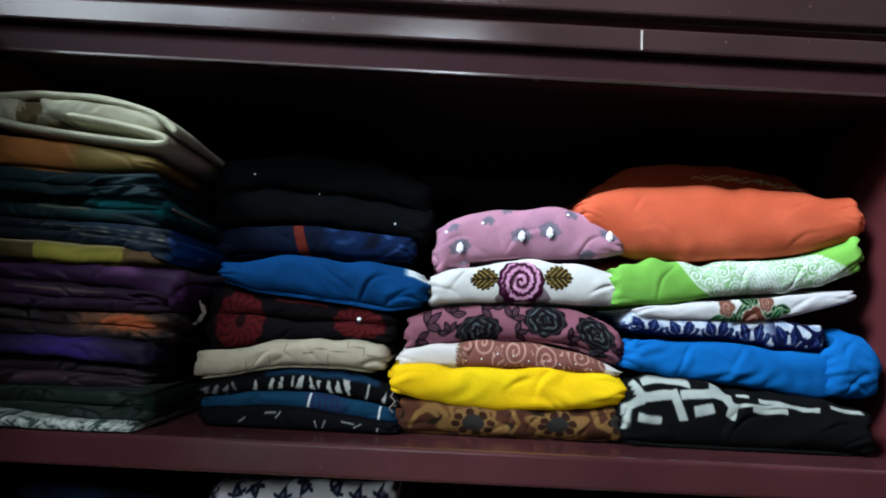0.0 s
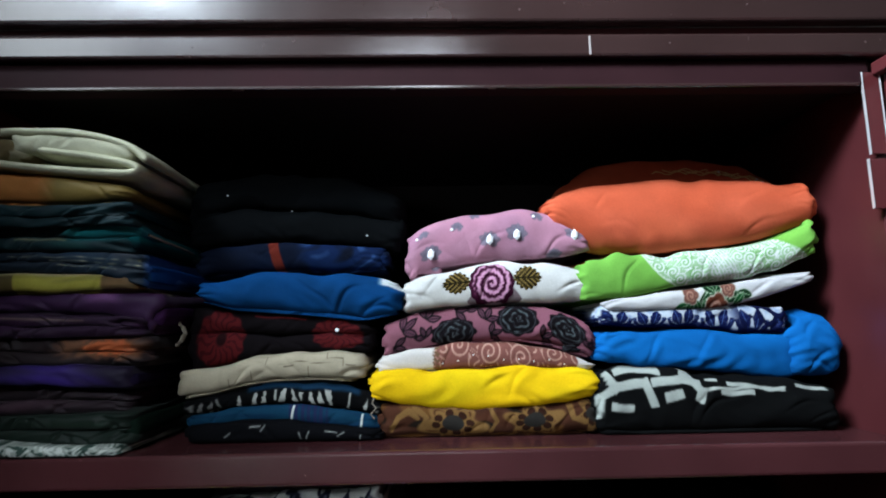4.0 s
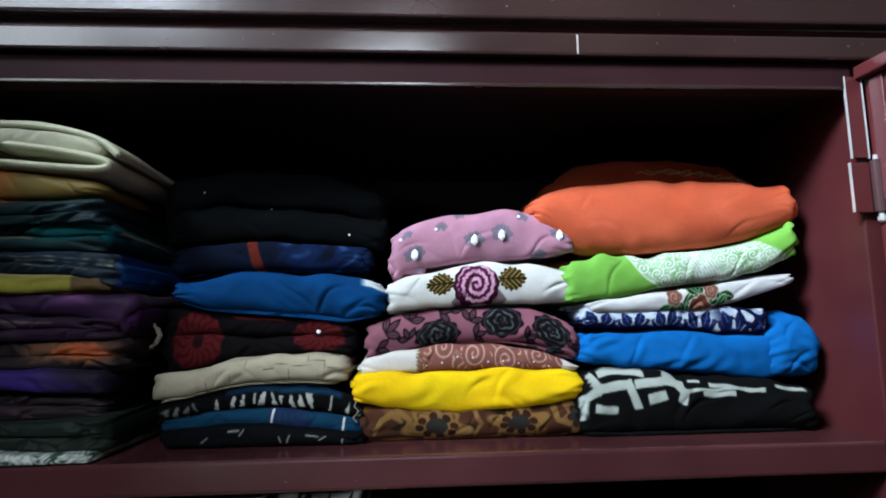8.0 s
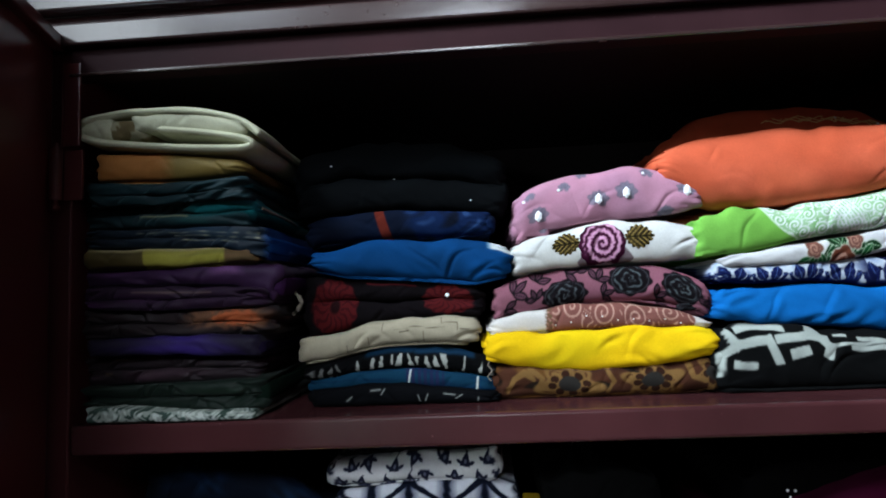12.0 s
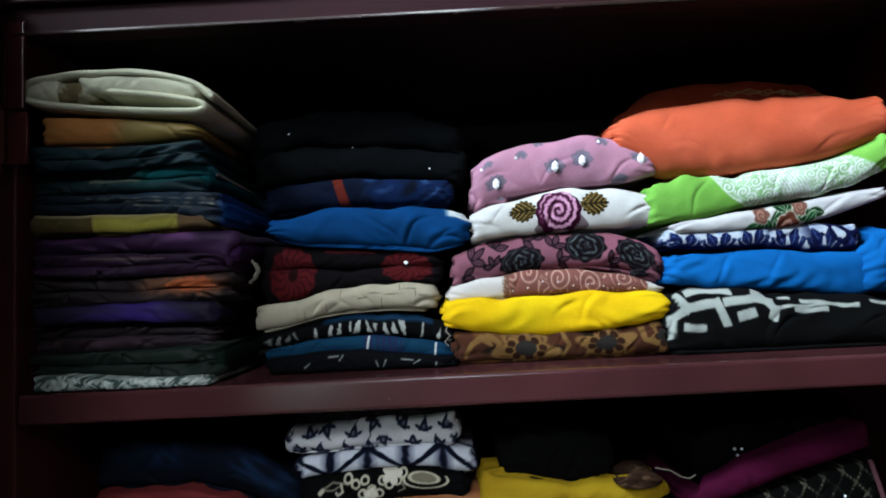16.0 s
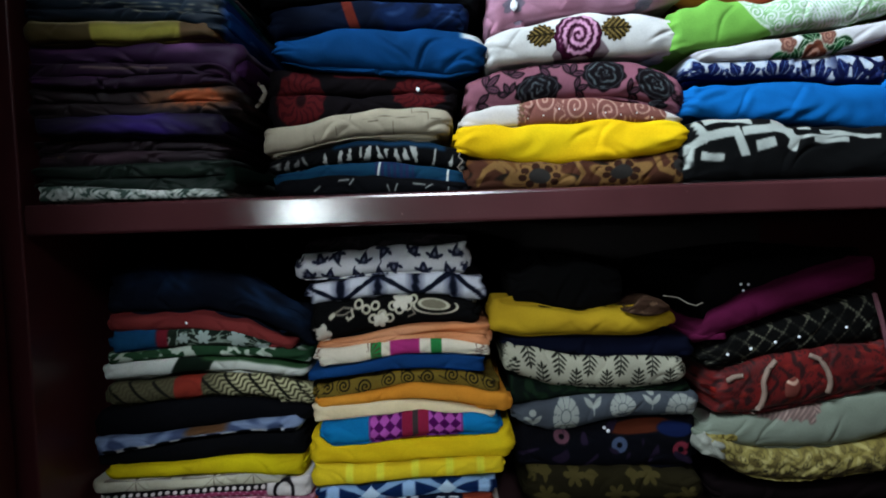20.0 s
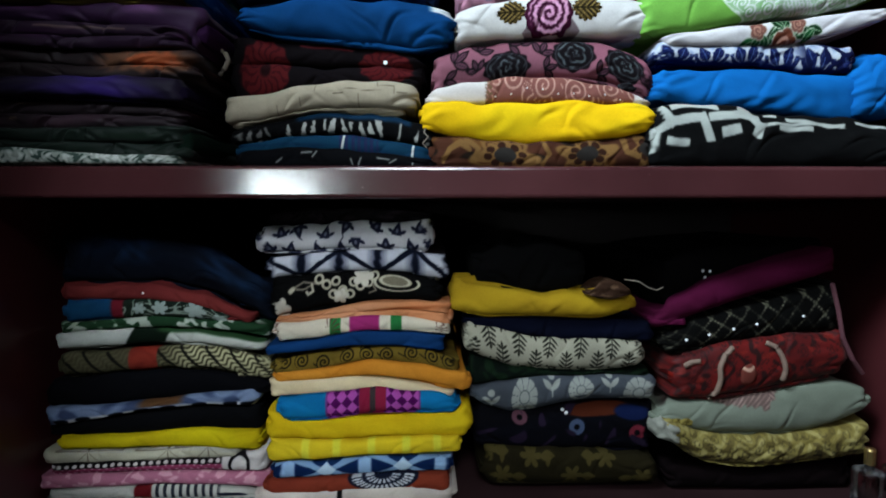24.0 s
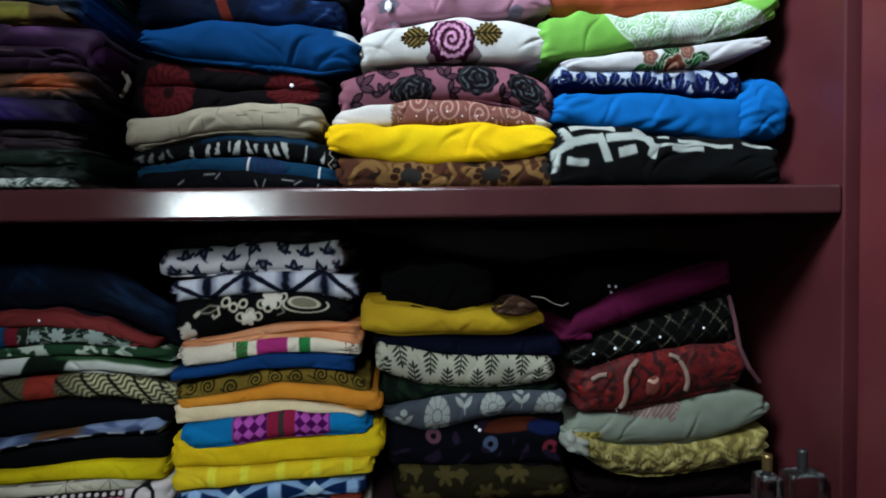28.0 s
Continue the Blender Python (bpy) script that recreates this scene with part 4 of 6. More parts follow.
def navyfloral():
    def f(X, Y, W, H, s):
        u = X / W
        out = plain((0.02, 0.025, 0.06), (0.015, 0.015, 0.035))(X, Y, W, H, s)
        out = over(out, soft(np.hypot((u - 0.7) / 0.2, (Y / H - 0.86) / 0.13) - 1, 0.2), (0.3, 0.12, 0.06))
        out = over(out, soft(np.hypot((u - 0.88) / 0.1, (Y / H - 0.8) / 0.14) - 1, 0.2), (0.05, 0.1, 0.26))
        for at, v, c in ((0.91, 0.42, (0.5, 0.16, 0.22)), (0.57, 0.55, (0.3, 0.36, 0.48)), (0.25, 0.8, (0.4, 0.25, 0.3))):
            d = np.hypot(X - at * W, Y - v * H)
            out = over(out, soft(np.abs(d - 0.0065) - 0.003), c)
        return over(out, soft(-(nz(X, Y, 0.012, 0.01, s) - 0.75), 0.2), (0.14, 0.1, 0.18))
    return f


def fans():
    def f(X, Y, W, H, s):
        out = plain((0.3, 0.33, 0.36), (0.26, 0.28, 0.31))(X, Y, W, H, s)
        pale = (0.62, 0.64, 0.61)
        for at, v, rx, ry in ((0.28, 0.46, 0.0155, 0.0185), (0.585, 0.55, 0.0150, 0.0150), (0.905, 0.36, 0.0190, 0.0195)):
            x, y = (X - at * W) / rx, (Y - v * H) / ry
            rr, a = np.hypot(x, y), np.arctan2(y, x)
            slot = np.abs(np.mod(a * 11 / math.tau, 1) - 0.5)
            out = over(out, soft(rr - 1 + 0.06 * (slot > 0.4), 0.06), pale)
            out = over(out, soft(0.455 - slot, 0.03) * soft(rr - 0.92, 0.05) * (rr > 0.36), (0.3, 0.33, 0.35))
            out = over(out, soft(np.abs(rr - 0.37) - 0.03, 0.03), (0.3, 0.33, 0.35))
            out = over(out, soft(np.abs(rr - 0.37) - 0.35, 0.05) * (y < -0.45) * (at > 0.5), (0.3, 0.33, 0.36))
        for at, v in ((0.1, 0.4), (0.43, 0.76), (0.745, 0.76)):
            x, y = np.abs(X - at * W), Y - v * H
            out = over(out, soft(leaf((x - 0.0045) * 0.7 + y * 0.71, (x - 0.0045) * -0.71 + y * 0.7, 0.0085, 0.003)), pale)
            out = over(out, soft(np.hypot(x / 0.0042, (y - 0.009) / 0.0042) - 1, 0.2), pale)
            out = over(out, soft(np.maximum(x - 0.0006, np.abs(y + 0.008) - 0.004)), pale)
        return out
    return f


def ferns():
    def f(X, Y, W, H, s):
        out = plain((0.7, 0.69, 0.6), (0.64, 0.63, 0.55))(X, Y, W, H, s)
        p = 0.0185
        k = np.floor(X / p)
        h = np.mod(np.sin(k * 91.7 + s) * 4375.5, 1)
        odd = np.mod(k, 2)
        for up, down in (((0.3, 1), (0.76, -1)), ((1.28, -1), (-0.2, 1))):
            v, flip = np.where(odd == 0, up[0], down[0]), np.where(odd == 0, up[1], down[1])
            x, y = X - (k + 0.5) * p - 0.003 * (h - 0.5), (Y - v * H) * flip
            t = 0.4 * (h - 0.5)
            out = over(out, soft(sprig(x * np.cos(t) - y * np.sin(t), x * np.sin(t) + y * np.cos(t), 0.0118), 0.0008), (0.06, 0.065, 0.05))
        return out
    return f


def sage():
    def f(X, Y, W, H, s):
        out = plain((0.54, 0.58, 0.51), (0.48, 0.52, 0.45))(X, Y, W, H, s)
        u, v = X / W, Y / H
        low = np.interp(u, (0.22, 0.27, 0.5, 0.56, 0.6), (1.3, 0.95, 0.62, 0.9, 1.3)) + 0.06 * nz(X, Y, 0.005, 0.004, s)
        fringe = soft(low - v, 0.04)
        slant = np.where(u < 0.53, X * 0.75 - Y, X * 0.75 + Y)
        thread = np.abs(np.mod(slant / 0.0052, 1) - 0.5) - 0.2
        out = over(out, fringe * 0.7, (0.42, 0.28, 0.27))
        return over(out, fringe * soft(thread, 0.2) * (0.5 + 0.5 * nz(X, Y, 0.006, 0.006, s + 2)).clip(0, 1), (0.72, 0.6, 0.56))
    return f


def goldbroc():
    def f(X, Y, W, H, s):
        out = plain((0.62, 0.57, 0.3), (0.54, 0.48, 0.22))(X, Y, W, H, s)
        n = nz(X, Y, 0.006, 0.0052, s)
        low = np.clip(1.25 - Y / H, 0, 1)
        out = over(out, soft(-(n - 0.35), 0.2) * low, (0.24, 0.19, 0.06))
        # pale flecks put highlights of the embossing into the colour
        out = over(out, soft(n + 0.4, 0.2) * 0.7, (0.76, 0.71, 0.44))
        x, y, h = cells(X, Y, 0.014, 0.013, s, 0.6, 6)
        r, a = np.hypot(x, y), np.arctan2(y, x)
        d = np.abs(np.mod(r / 0.0045 - a / math.tau, 1) - 0.5) - 0.15
        return over(out, soft(d, 0.15) * (r < 0.006) * low, (0.13, 0.1, 0.03))
    return f


def redbroc():
    def f(X, Y, W, H, s):
        u, v = X / W, Y / H
        out = plain((0.46, 0.06, 0.05), (0.33, 0.04, 0.04))(X, Y, W, H, s)
        n = nz(X, Y, 0.0075, 0.0065, s)
        out = over(out, soft(-(n - 0.45), 0.25), (0.15, 0.02, 0.02))
        x, y, h = cells(X, Y, 0.02, 0.017, s, 0.5, 6)
        a, r = np.arctan2(y, x), np.hypot(x, y)
        out = over(out, soft(petals(x, y, 0.0075, 5, 0.4)) * (np.mod(r / 0.0035, 1) > 0.45) * 0.6, (0.14, 0.02, 0.02))
        return over(out, soft(-(nz(X, Y, 0.01, 0.004, s + 3) - 0.7), 0.2) * 0.7, (0.55, 0.12, 0.08))
    return f


def netdiamond():
    def f(X, Y, W, H, s):
        p, q = (X + Y * 1.0) / 0.022, (X - Y * 1.0) / 0.022
        u, v = np.mod(p, 1), np.mod(q, 1)
        beadu, beadv = np.sin(q * math.tau * 4) > -0.35, np.sin(p * math.tau * 4) > -0.35
        d1, d2 = np.abs(u - 0.5) - 0.06, np.abs(v - 0.5) - 0.06
        fade = (0.55 + 0.5 * nz(X, Y, 0.012, 0.012, s)).clip(0.2, 1)
        out = base(X, (0.02, 0.02, 0.017))
        out = over(out, np.maximum(soft(d1, 0.05) * beadu, soft(d2, 0.05) * beadv) * fade, (0.44, 0.43, 0.36))
        node_d = np.hypot(u - 0.5, v - 0.5) - 0.16
        return over(out, soft(node_d, 0.08) * fade, (0.3, 0.3, 0.24))
    return f


# ---- folded cloth ----


@functools.lru_cache(maxsize=None)
def crease_lines(seed, W, H):
    """Where the cloth is creased: place, slant, length and side of each crease; half of them gather at the ends."""
    r, lines = np.random.RandomState(seed % 100000), []
    for k in range(9):
        if k < 5:
            s0, t = (r.uniform(-0.002, 0.02), 1)[0], r.uniform(-0.5, 0.5)
            s0 = s0 if k % 2 else W - s0
        else:
            s0, t = r.uniform(0.15, 0.85) * W, r.uniform(0.35, 1.1) * (1 if r.rand() < 0.6 else -1)
        lines.append((s0, r.uniform(0.1, 0.9) * H, math.cos(t), math.sin(t), r.uniform(0.010, 0.026) if k < 5 else r.uniform(0.012, 0.03), r.uniform(0.5, 1.2), 1 if r.rand() < 0.5 else -1))
    return lines


def crumple(S, Y, wr, seed, W=0.2, H=0.03):
    """How far the cloth stands out: slack waves along it and crisp creases with a soft ridge beside each."""
    out = 0.75 * wr * nz(S, Y, 0.08, 0.028, seed) + 0.22 * wr * nz(S, Y, 0.016, 0.01, seed + 8)
    for s0, y0, c, n, long, deep, side in crease_lines(seed, round(W, 4), round(H, 4)):
        along, across = (S - s0) * c + (Y - y0) * n, side * (-(S - s0) * n + (Y - y0) * c)
        across = across + 11 * deep * along ** 2 * side + 0.0012 * np.sin(along / 0.007 + s0 * 90)
        reach = np.exp(-(along / long) ** 2)
        out = out + 0.62 * wr * deep * reach * (0.75 * np.exp(-((across - 0.0055) / 0.0045) ** 2) - np.exp(-(across / 0.0021) ** 2))
    return out


def smooth_curve(values, u):
    """A gently rounded line through evenly spaced heights."""
    k = np.linspace(0, 1, len(values))
    fine = np.linspace(0, 1, 121)
    raw = np.interp(fine, k, values)
    pad = np.pad(raw, 8, mode="reflect", reflect_type="odd")
    kern = np.hanning(17)
    return np.interp(u, fine, np.convolve(pad, kern / kern.sum(), "valid"))


def cloth(name, label, x0, x1, zb, zt, yf, depth, pattern, folds=1, category="clothing", tone=1.0, ends=2, **more):
    """A folded garment: one rounded fold, or several folds lying on one another, and the loops of inner folds at its ends."""
    dyed = pattern
    more["dens"] = 0.75 if pattern in SIMPLE else 1.0 if "sari" in name else max(1.55, more.get("dens", 1.0))

    # tone scales a whole stack's dyes to make up for its light
    def pattern(X, Y, W, H, s):
        return np.clip(tone * dyed(X, Y, W, H, s), 0, 0.9)
    height = float(np.mean(np.array(zt) - np.array(zb)))
    whole = more.pop("whole", height < 0.013)
    if folds == 1 and whole:
        ob = fold_mesh(name, label, x0, x1, zb, zt, yf, depth, pattern, category=category, **more)
        BY_LABEL[label] = (ob, *LAST)
        end_folds(ob, x0, x1, np.array(zb), np.array(zt), yf, depth, pattern, ends)
        return ob
    thing = tagged(new(name), label, category, "folded clothes on the shelves")
    floor_z = SHELF + 0.0008 if zb[0] > SHELF - 0.03 else FLOOR_2 + 0.0008
    zb, zt = np.maximum(np.array(zb), floor_z), np.array(zt)
    H = float(np.mean(zt - zb))
    rng = random.Random(len(BY_LABEL) * 7 + 1)
    under = folds == 1
    part_low = rng.uniform(0.06, 0.11)
    low = [part_low + rng.uniform(-0.02, 0.02) for q in zb]
    folds = max(folds, 2)
    cuts = [np.zeros(len(zb)), np.array(low), np.ones(len(zb))] if under else [np.zeros(len(zb))] + [np.clip(k / folds + np.array([rng.uniform(-0.16, 0.16) for q in zb]) / folds, 0.05, 0.95) for k in range(1, folds)] + [np.ones(len(zb))]
    spots = []
    for k in range(folds):
        lo, hi = zb + (zt - zb) * cuts[k], zb + (zt - zb) * cuts[k + 1]

        c0, c1, seed = float(np.mean(cuts[k])), float(np.mean(cuts[k + 1])), len(BY_LABEL) * 31 + 5

        def shade(X, Y, W, h, s, c0=c0, c1=c1, seed=seed):
            return pattern(X, (c0 + np.clip(Y / h, -0.2, None) * (c1 - c0)) * H, W, H, seed)
        tuck = under and k == 0
        fold_mesh("under_fold" if tuck else "front_fold" if under else "fold", "", x0 + (rng.uniform(0.002, 0.008) if tuck else rng.uniform(-0.001, 0.001)), x1 - (rng.uniform(0.002, 0.012) if tuck else rng.uniform(-0.001, 0.001)),
                  lo, hi, yf + (rng.uniform(0.008, 0.013) if tuck else rng.uniform(-0.001, 0.001)), depth, shade, parent=thing, silk_like="silk" in label or "sari" in label, **{**more, "dens": 0.4 if tuck else more["dens"]})
        spots.append(LAST[0])
    def place(a, v, lift=0.0):
        """A point on the front, on whichever fold lies at that height."""
        k = max(q for q in range(folds) if q == 0 or v >= float(np.mean(cuts[q])))
        lo, hi = float(np.mean(cuts[k])), float(np.mean(cuts[k + 1]))
        return spots[k](a, (v - lo) / (hi - lo), lift)
    BY_LABEL[label] = (thing, place, x1 - x0, H)
    end_folds(thing, x0, x1, zb, zt, yf, depth, pattern, ends)
    return thing


def end_folds(thing, x0, x1, zb, zt, yf, depth, pattern, count):
    """The loops of inner folds that stick out a little at the ends of a folded garment."""
    rng = random.Random(len(BY_LABEL) * 11 + 3)
    W, H = x1 - x0, float(np.mean(zt - zb))
    if H < 0.016:
        return
    for k in range(count):
        right = k % 2 == 0
        lo, hi = (zb[-1], zt[-1]) if right else (zb[0], zt[0])
        a, b = sorted((rng.uniform(0.12, 0.5), rng.uniform(0.5, 0.86)))
        out = rng.uniform(0.001, 0.0045)
        xa, xb = (x1 - 0.04, x1 + out) if right else (x0 - out, x0 + 0.04)
        at = xa - x0

        def shade(X, Y, w, h, s, at=at, a=a, b=b):
            return pattern(np.clip(X, -0.01, 0.05) + at, (a + np.clip(Y / h, 0, 1) * (b - a)) * H, W, H, s)
        fold_mesh("end_fold", "", xa, xb, np.full(3, lo + (hi - lo) * a), np.full(3, lo + (hi - lo) * b), yf + rng.uniform(0.004, 0.008), depth * 0.8, shade, wr=0.001, rc=0.008, dens=0.3, parent=thing, silk_like=False, rag=0.0)


def fold_mesh(name, label, x0, x1, zb, zt, yf, depth, pattern, wr=0.002, rc=0.013, r=None, end=1.0, dens=1.0, category="clothing", parent=None, silk_like=None, emboss=0.0, rag=None):
    """One folded piece: rounded folds in front and at both sides, a slack top, and its own print."""
    SEED[0] += 1
    seed = SEED[0] * 13
    W = x1 - x0
    floor_z = SHELF + 0.0008 if zb[0] > SHELF - 0.03 else FLOOR_2 + 0.0008
    zb = np.maximum(np.array(zb), floor_z)
    zt = np.array(zt)
    H = float(np.mean(zt - zb))
    r = r or min(0.4 * H, 0.014)
    yb = min(yf + depth, BACK - 0.01)
    nfr, nsd, nc = int(170 * dens), 16 if dens > 0.5 else 7, 6 if dens > 0.5 else 4
    rag = min(0.0035, 0.13 * H) if rag is None else rag
    px, py, nx, ny, S = [], [], [], [], []

    def add(x, y, a, b, s):
        px.append(x), py.append(y), nx.append(a), ny.append(b), S.append(s)
    for t in np.linspace(0, 1, nfr):
        x = x0 + rc + t * (W - 2 * rc)
        add(x, yf, 0, -1, x - x0)
    for k in range(1, nc + 1):
        a = k / nc * math.pi / 2
        add(x1 - rc + rc * math.sin(a), yf + rc - rc * math.cos(a), math.sin(a), -math.cos(a), W - rc + rc * a)
    for t in np.linspace(0, 1, nsd)[1:]:
        add(x1, yf + rc + t * (yb - yf - rc), 1, 0, W + 0.57 * rc + t * (yb - yf))
    for t in np.linspace(0, 1, 10)[1:-1]:
        add(x1 - t * W, yb, 0, 1, W + depth)
    for t in np.linspace(1, 0, nsd)[:-1]:
        add(x0, yf + rc + t * (yb - yf - rc), -1, 0, -0.57 * rc - t * (yb - yf))
    for k in range(nc, 0, -1):
        a = k / nc * math.pi / 2
        add(x0 + rc - rc * math.sin(a), yf + rc - rc * math.cos(a), -math.sin(a), -math.cos(a), rc - rc * a)
    px, py, nx, ny, S = (np.array(v) for v in (px, py, nx, ny, S))
    n = len(px)
    u = np.clip((px - x0) / W, 0, 1)
    b, t = smooth_curve(zb, u), smooth_curve(zt, u)
    uneven = min(0.0026, 0.08 * H)
    b, t = b + uneven * 0.5 * nz(S, 0 * S, 0.022, 1, seed + 11), t + uneven * nz(S, 0 * S, 0.026, 1, seed + 12)
    b = np.maximum(b, floor_z)
    e = 1 - (1 - end) * 0.45 * np.exp(-np.minimum(px - x0, x1 - px) / 0.012)
    mid, half = (b + t) / 2, (t - b) / 2 * e
    ntheta = max(15, int(round(28 * dens * min(1.6, max(0.6, H / 0.035)))))
    theta = np.linspace(-math.pi / 2, math.pi / 2, ntheta)
    cx, cy = np.clip(px, x0 + 0.45 * W, x1 - 0.45 * W), np.full(n, (yf + yb) / 2)
    rows, V = [], []
    for w in (1.0, 0.4):
        rows.append((px * (1 - w) + cx * w - nx * r * (1 - w), py * (1 - w) + cy * w - ny * r * (1 - w), mid - half, 1 - w))
        V.append(np.full(n, -0.3))
    for th in theta:
        off = -r * (1 - math.cos(th) ** 0.75 if math.cos(th) > 1e-6 else 1)
        v = (math.sin(th) + 1) / 2
        Yv = np.full(n, v * H)
        wave = crumple(S, Yv, wr, seed, W, H) + emboss * nz(S, Yv, 0.0055, 0.005, seed + 40)
        side = np.abs(nx)
        o = off * (1 - 0.65 * side) + side * 0.0012 * nz(Yv, S, 0.007, 0.08, seed + 21)
        if math.cos(th) > 1e-6:
            o = o + wave * math.cos(th) ** 0.5
        near_left, near_right = np.exp(-(px - x0) / 0.014), np.exp(-(x1 - px) / 0.014)
        uneven_end = rag * (near_left * nz(Yv, py, 0.011, 0.2, seed + 31) + near_right * nz(Yv, py, 0.011, 0.2, seed + 32))
        rows.append((px + nx * o + uneven_end, py + ny * o, mid + half * math.sin(th), 1))
        V.append(np.full(n, v))
    for w in (0.12, 0.28, 0.5, 0.75, 1.0):
        sag = 0.1 * H * math.sin(math.pi * min(1, w * 1.4)) * 0.4
        lump = 0.8 * wr * nz(px, py + w * 0.1, 0.04, 0.04, seed + 9)
        rows.append(((px - nx * r) * (1 - w) + cx * w, (py - ny * r) * (1 - w) + cy * w, mid + half + sag + lump * (w < 1), 1))
        V.append(np.full(n, 1 + w * depth * 0.5 / max(H, 0.01)))
    co = np.stack([np.stack([np.broadcast_to(a, (n,)) for a in row[:3]], 1) for row in rows], 0)
    m = len(rows)
    V = np.array(V)
    XX, YY = np.broadcast_to(S, (m, n)).ravel(), (V * H).ravel()
    rgb = lin(np.clip(0.93 * pattern(XX, YY, W, H, seed) + 0.014, 0, 1))
    i, j = np.meshgrid(np.arange(m - 1), np.arange(n), indexing="ij")
    k = (j + 1) % n
    quads = np.stack([i * n + j, i * n + k, (i + 1) * n + k, (i + 1) * n + j], -1).reshape(-1, 4)
    me = bpy.data.meshes.new(name)
    me.vertices.add(m * n)
    me.vertices.foreach_set("co", co.reshape(-1).astype(np.float32))
    me.loops.add(quads.size)
    me.loops.foreach_set("vertex_index", quads.ravel().astype(np.int32))
    me.polygons.add(len(quads))
    me.polygons.foreach_set("loop_start", np.arange(0, quads.size, 4, dtype=np.int32))
    me.polygons.foreach_set("use_smooth", np.ones(len(quads), dtype=bool))
    me.update(calc_edges=True)
    dye = me.color_attributes.new("print", "FLOAT_COLOR", "POINT")
    dye.data.foreach_set("color", np.concatenate([rgb, np.ones((m * n, 1))], 1).ravel().astype(np.float32))
    me.materials.append(SILK if (silk_like if silk_like is not None else "silk" in label or "sari" in label) else COTTON)
    ob = new(name, me)
    ob.parent = parent
    tagged(ob, label, "" if parent else category, "" if parent else "folded clothes on the shelves")

    def place(a, v, lift=0.0):
        """A point on the front at the fraction a of the width and v of the height."""
        s, w = 2 * v - 1, np.clip(np.array([a]), 0, 1)
        zb1, zt1 = smooth_curve(zb, w)[0], smooth_curve(zt, w)[0]
        th = math.asin(max(-1, min(1, s)))
        off = -r * (1 - max(math.cos(th), 0.0) ** 0.75)
        wave = crumple(np.array([a * W]), np.array([v * H]), wr, seed, W, H)[0]
        flat = math.cos(th)
        return Vector((x0 + a * W, yf - off - wave * flat ** 0.5 - lift, (zb1 + zt1) / 2 + (zt1 - zb1) / 2 * s))
    LAST[:] = [place, W, H]
    return ob


LAST, BY_LABEL = [], {}


def stone(label, a, v, size, name="glass_stone", mat=None, tall=1.0):
    """A faceted stone sewn on the front of a garment."""
    ob, place, W, H = BY_LABEL[label]
    bm = bmesh.new()
    bmesh.ops.create_icosphere(bm, subdivisions=1, radius=size, matrix=Matrix.Translation(place(a, v, size * 0.25)) @ Matrix.Diagonal((1, 0.5, tall, 1)))
    return part(name, bm, mat or STONE, ob, "small sparkling stone" if name == "glass_stone" else "")


def patch(label, name, a, v, rx, rz, colour_of, lift=0.0012, text="", petal=0, pointed=False, rings=16, spokes=72):
    """An embroidered patch that follows the cloth, raised a little."""
    ob, place, W, H = BY_LABEL[label]
    bm = bmesh.new()
    layer = bm.verts.layers.float_color.new("print")
    grid, info = [], []
    for i in range(rings + 1):
        row = []
        for k in range(spokes):
            ang, rad = k * math.tau / spokes, max(i / rings, 0.001)
            edge = 1 + (0.2 * abs(math.sin(petal * ang / 2)) - 0.1 if pointed else 0.035 * math.cos(petal * ang) if petal else 0)
            x, y = rad * math.cos(ang) * edge, rad * math.sin(ang) * edge * (abs(math.sin(ang)) ** 0.7 if pointed else 1)
            vv = v + y * rz / H
            p = place(a + x * rx / W, min(max(vv, 0.005), 0.995), lift * (1.15 - rad ** 6) + 0.0004 * math.sin(rad * 26 - ang) * (rad < 0.95))
            row.append(bm.verts.new(p))
            info.append((x, y, rad))
        grid.append(row)
    xyz = np.array(info)
    cols = lin(np.clip(colour_of(xyz[:, 0], xyz[:, 1], xyz[:, 2]), 0, 1))
    for vert, c in zip([q for row in grid for q in row], cols):
        vert[layer] = (*c, 1)
    for p, q in zip(grid, grid[1:]):
        for k in range(spokes):
            bm.faces.new((p[k], p[(k + 1) % spokes], q[(k + 1) % spokes], q[k]))
    return part(name, bm, COTTON, ob, text, True)


cloth("folded_bedsheet", "grey-white and sage printed cotton bedsheet folded flat", -0.486, -0.298, (1.242, 1.242, 1.241, 1.242, 1.242), (1.262, 1.259, 1.255, 1.254, 1.253), -0.004, 0.33, camo((.62,.66,.62),(.22,.3,.27),(.8,.83,.8)), rc=.012)
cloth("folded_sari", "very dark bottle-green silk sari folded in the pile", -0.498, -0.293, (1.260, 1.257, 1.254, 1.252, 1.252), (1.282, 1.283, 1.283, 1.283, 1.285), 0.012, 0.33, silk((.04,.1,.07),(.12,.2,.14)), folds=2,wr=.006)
cloth("folded_sari", "dark plum-brown sari with a beige piping edge", -0.508, -0.302, (1.281, 1.282, 1.282, 1.283, 1.285), (1.312, 1.312, 1.311, 1.308, 1.305), 0.024, 0.33, lined((.11,.07,.09),(.5,.42,.33),((.12,.93,.35),(.13,.35,.05))), folds=2,wr=.006)
cloth("folded_sari", "deep violet-blue silk sari folded in the pile", -0.495, -0.294, (1.313, 1.313, 1.311, 1.308, 1.306), (1.333, 1.333, 1.334, 1.334, 1.332), 0.006, 0.33, patchy((.08,.05,.14),(.2,.12,.45),.55,1.2))
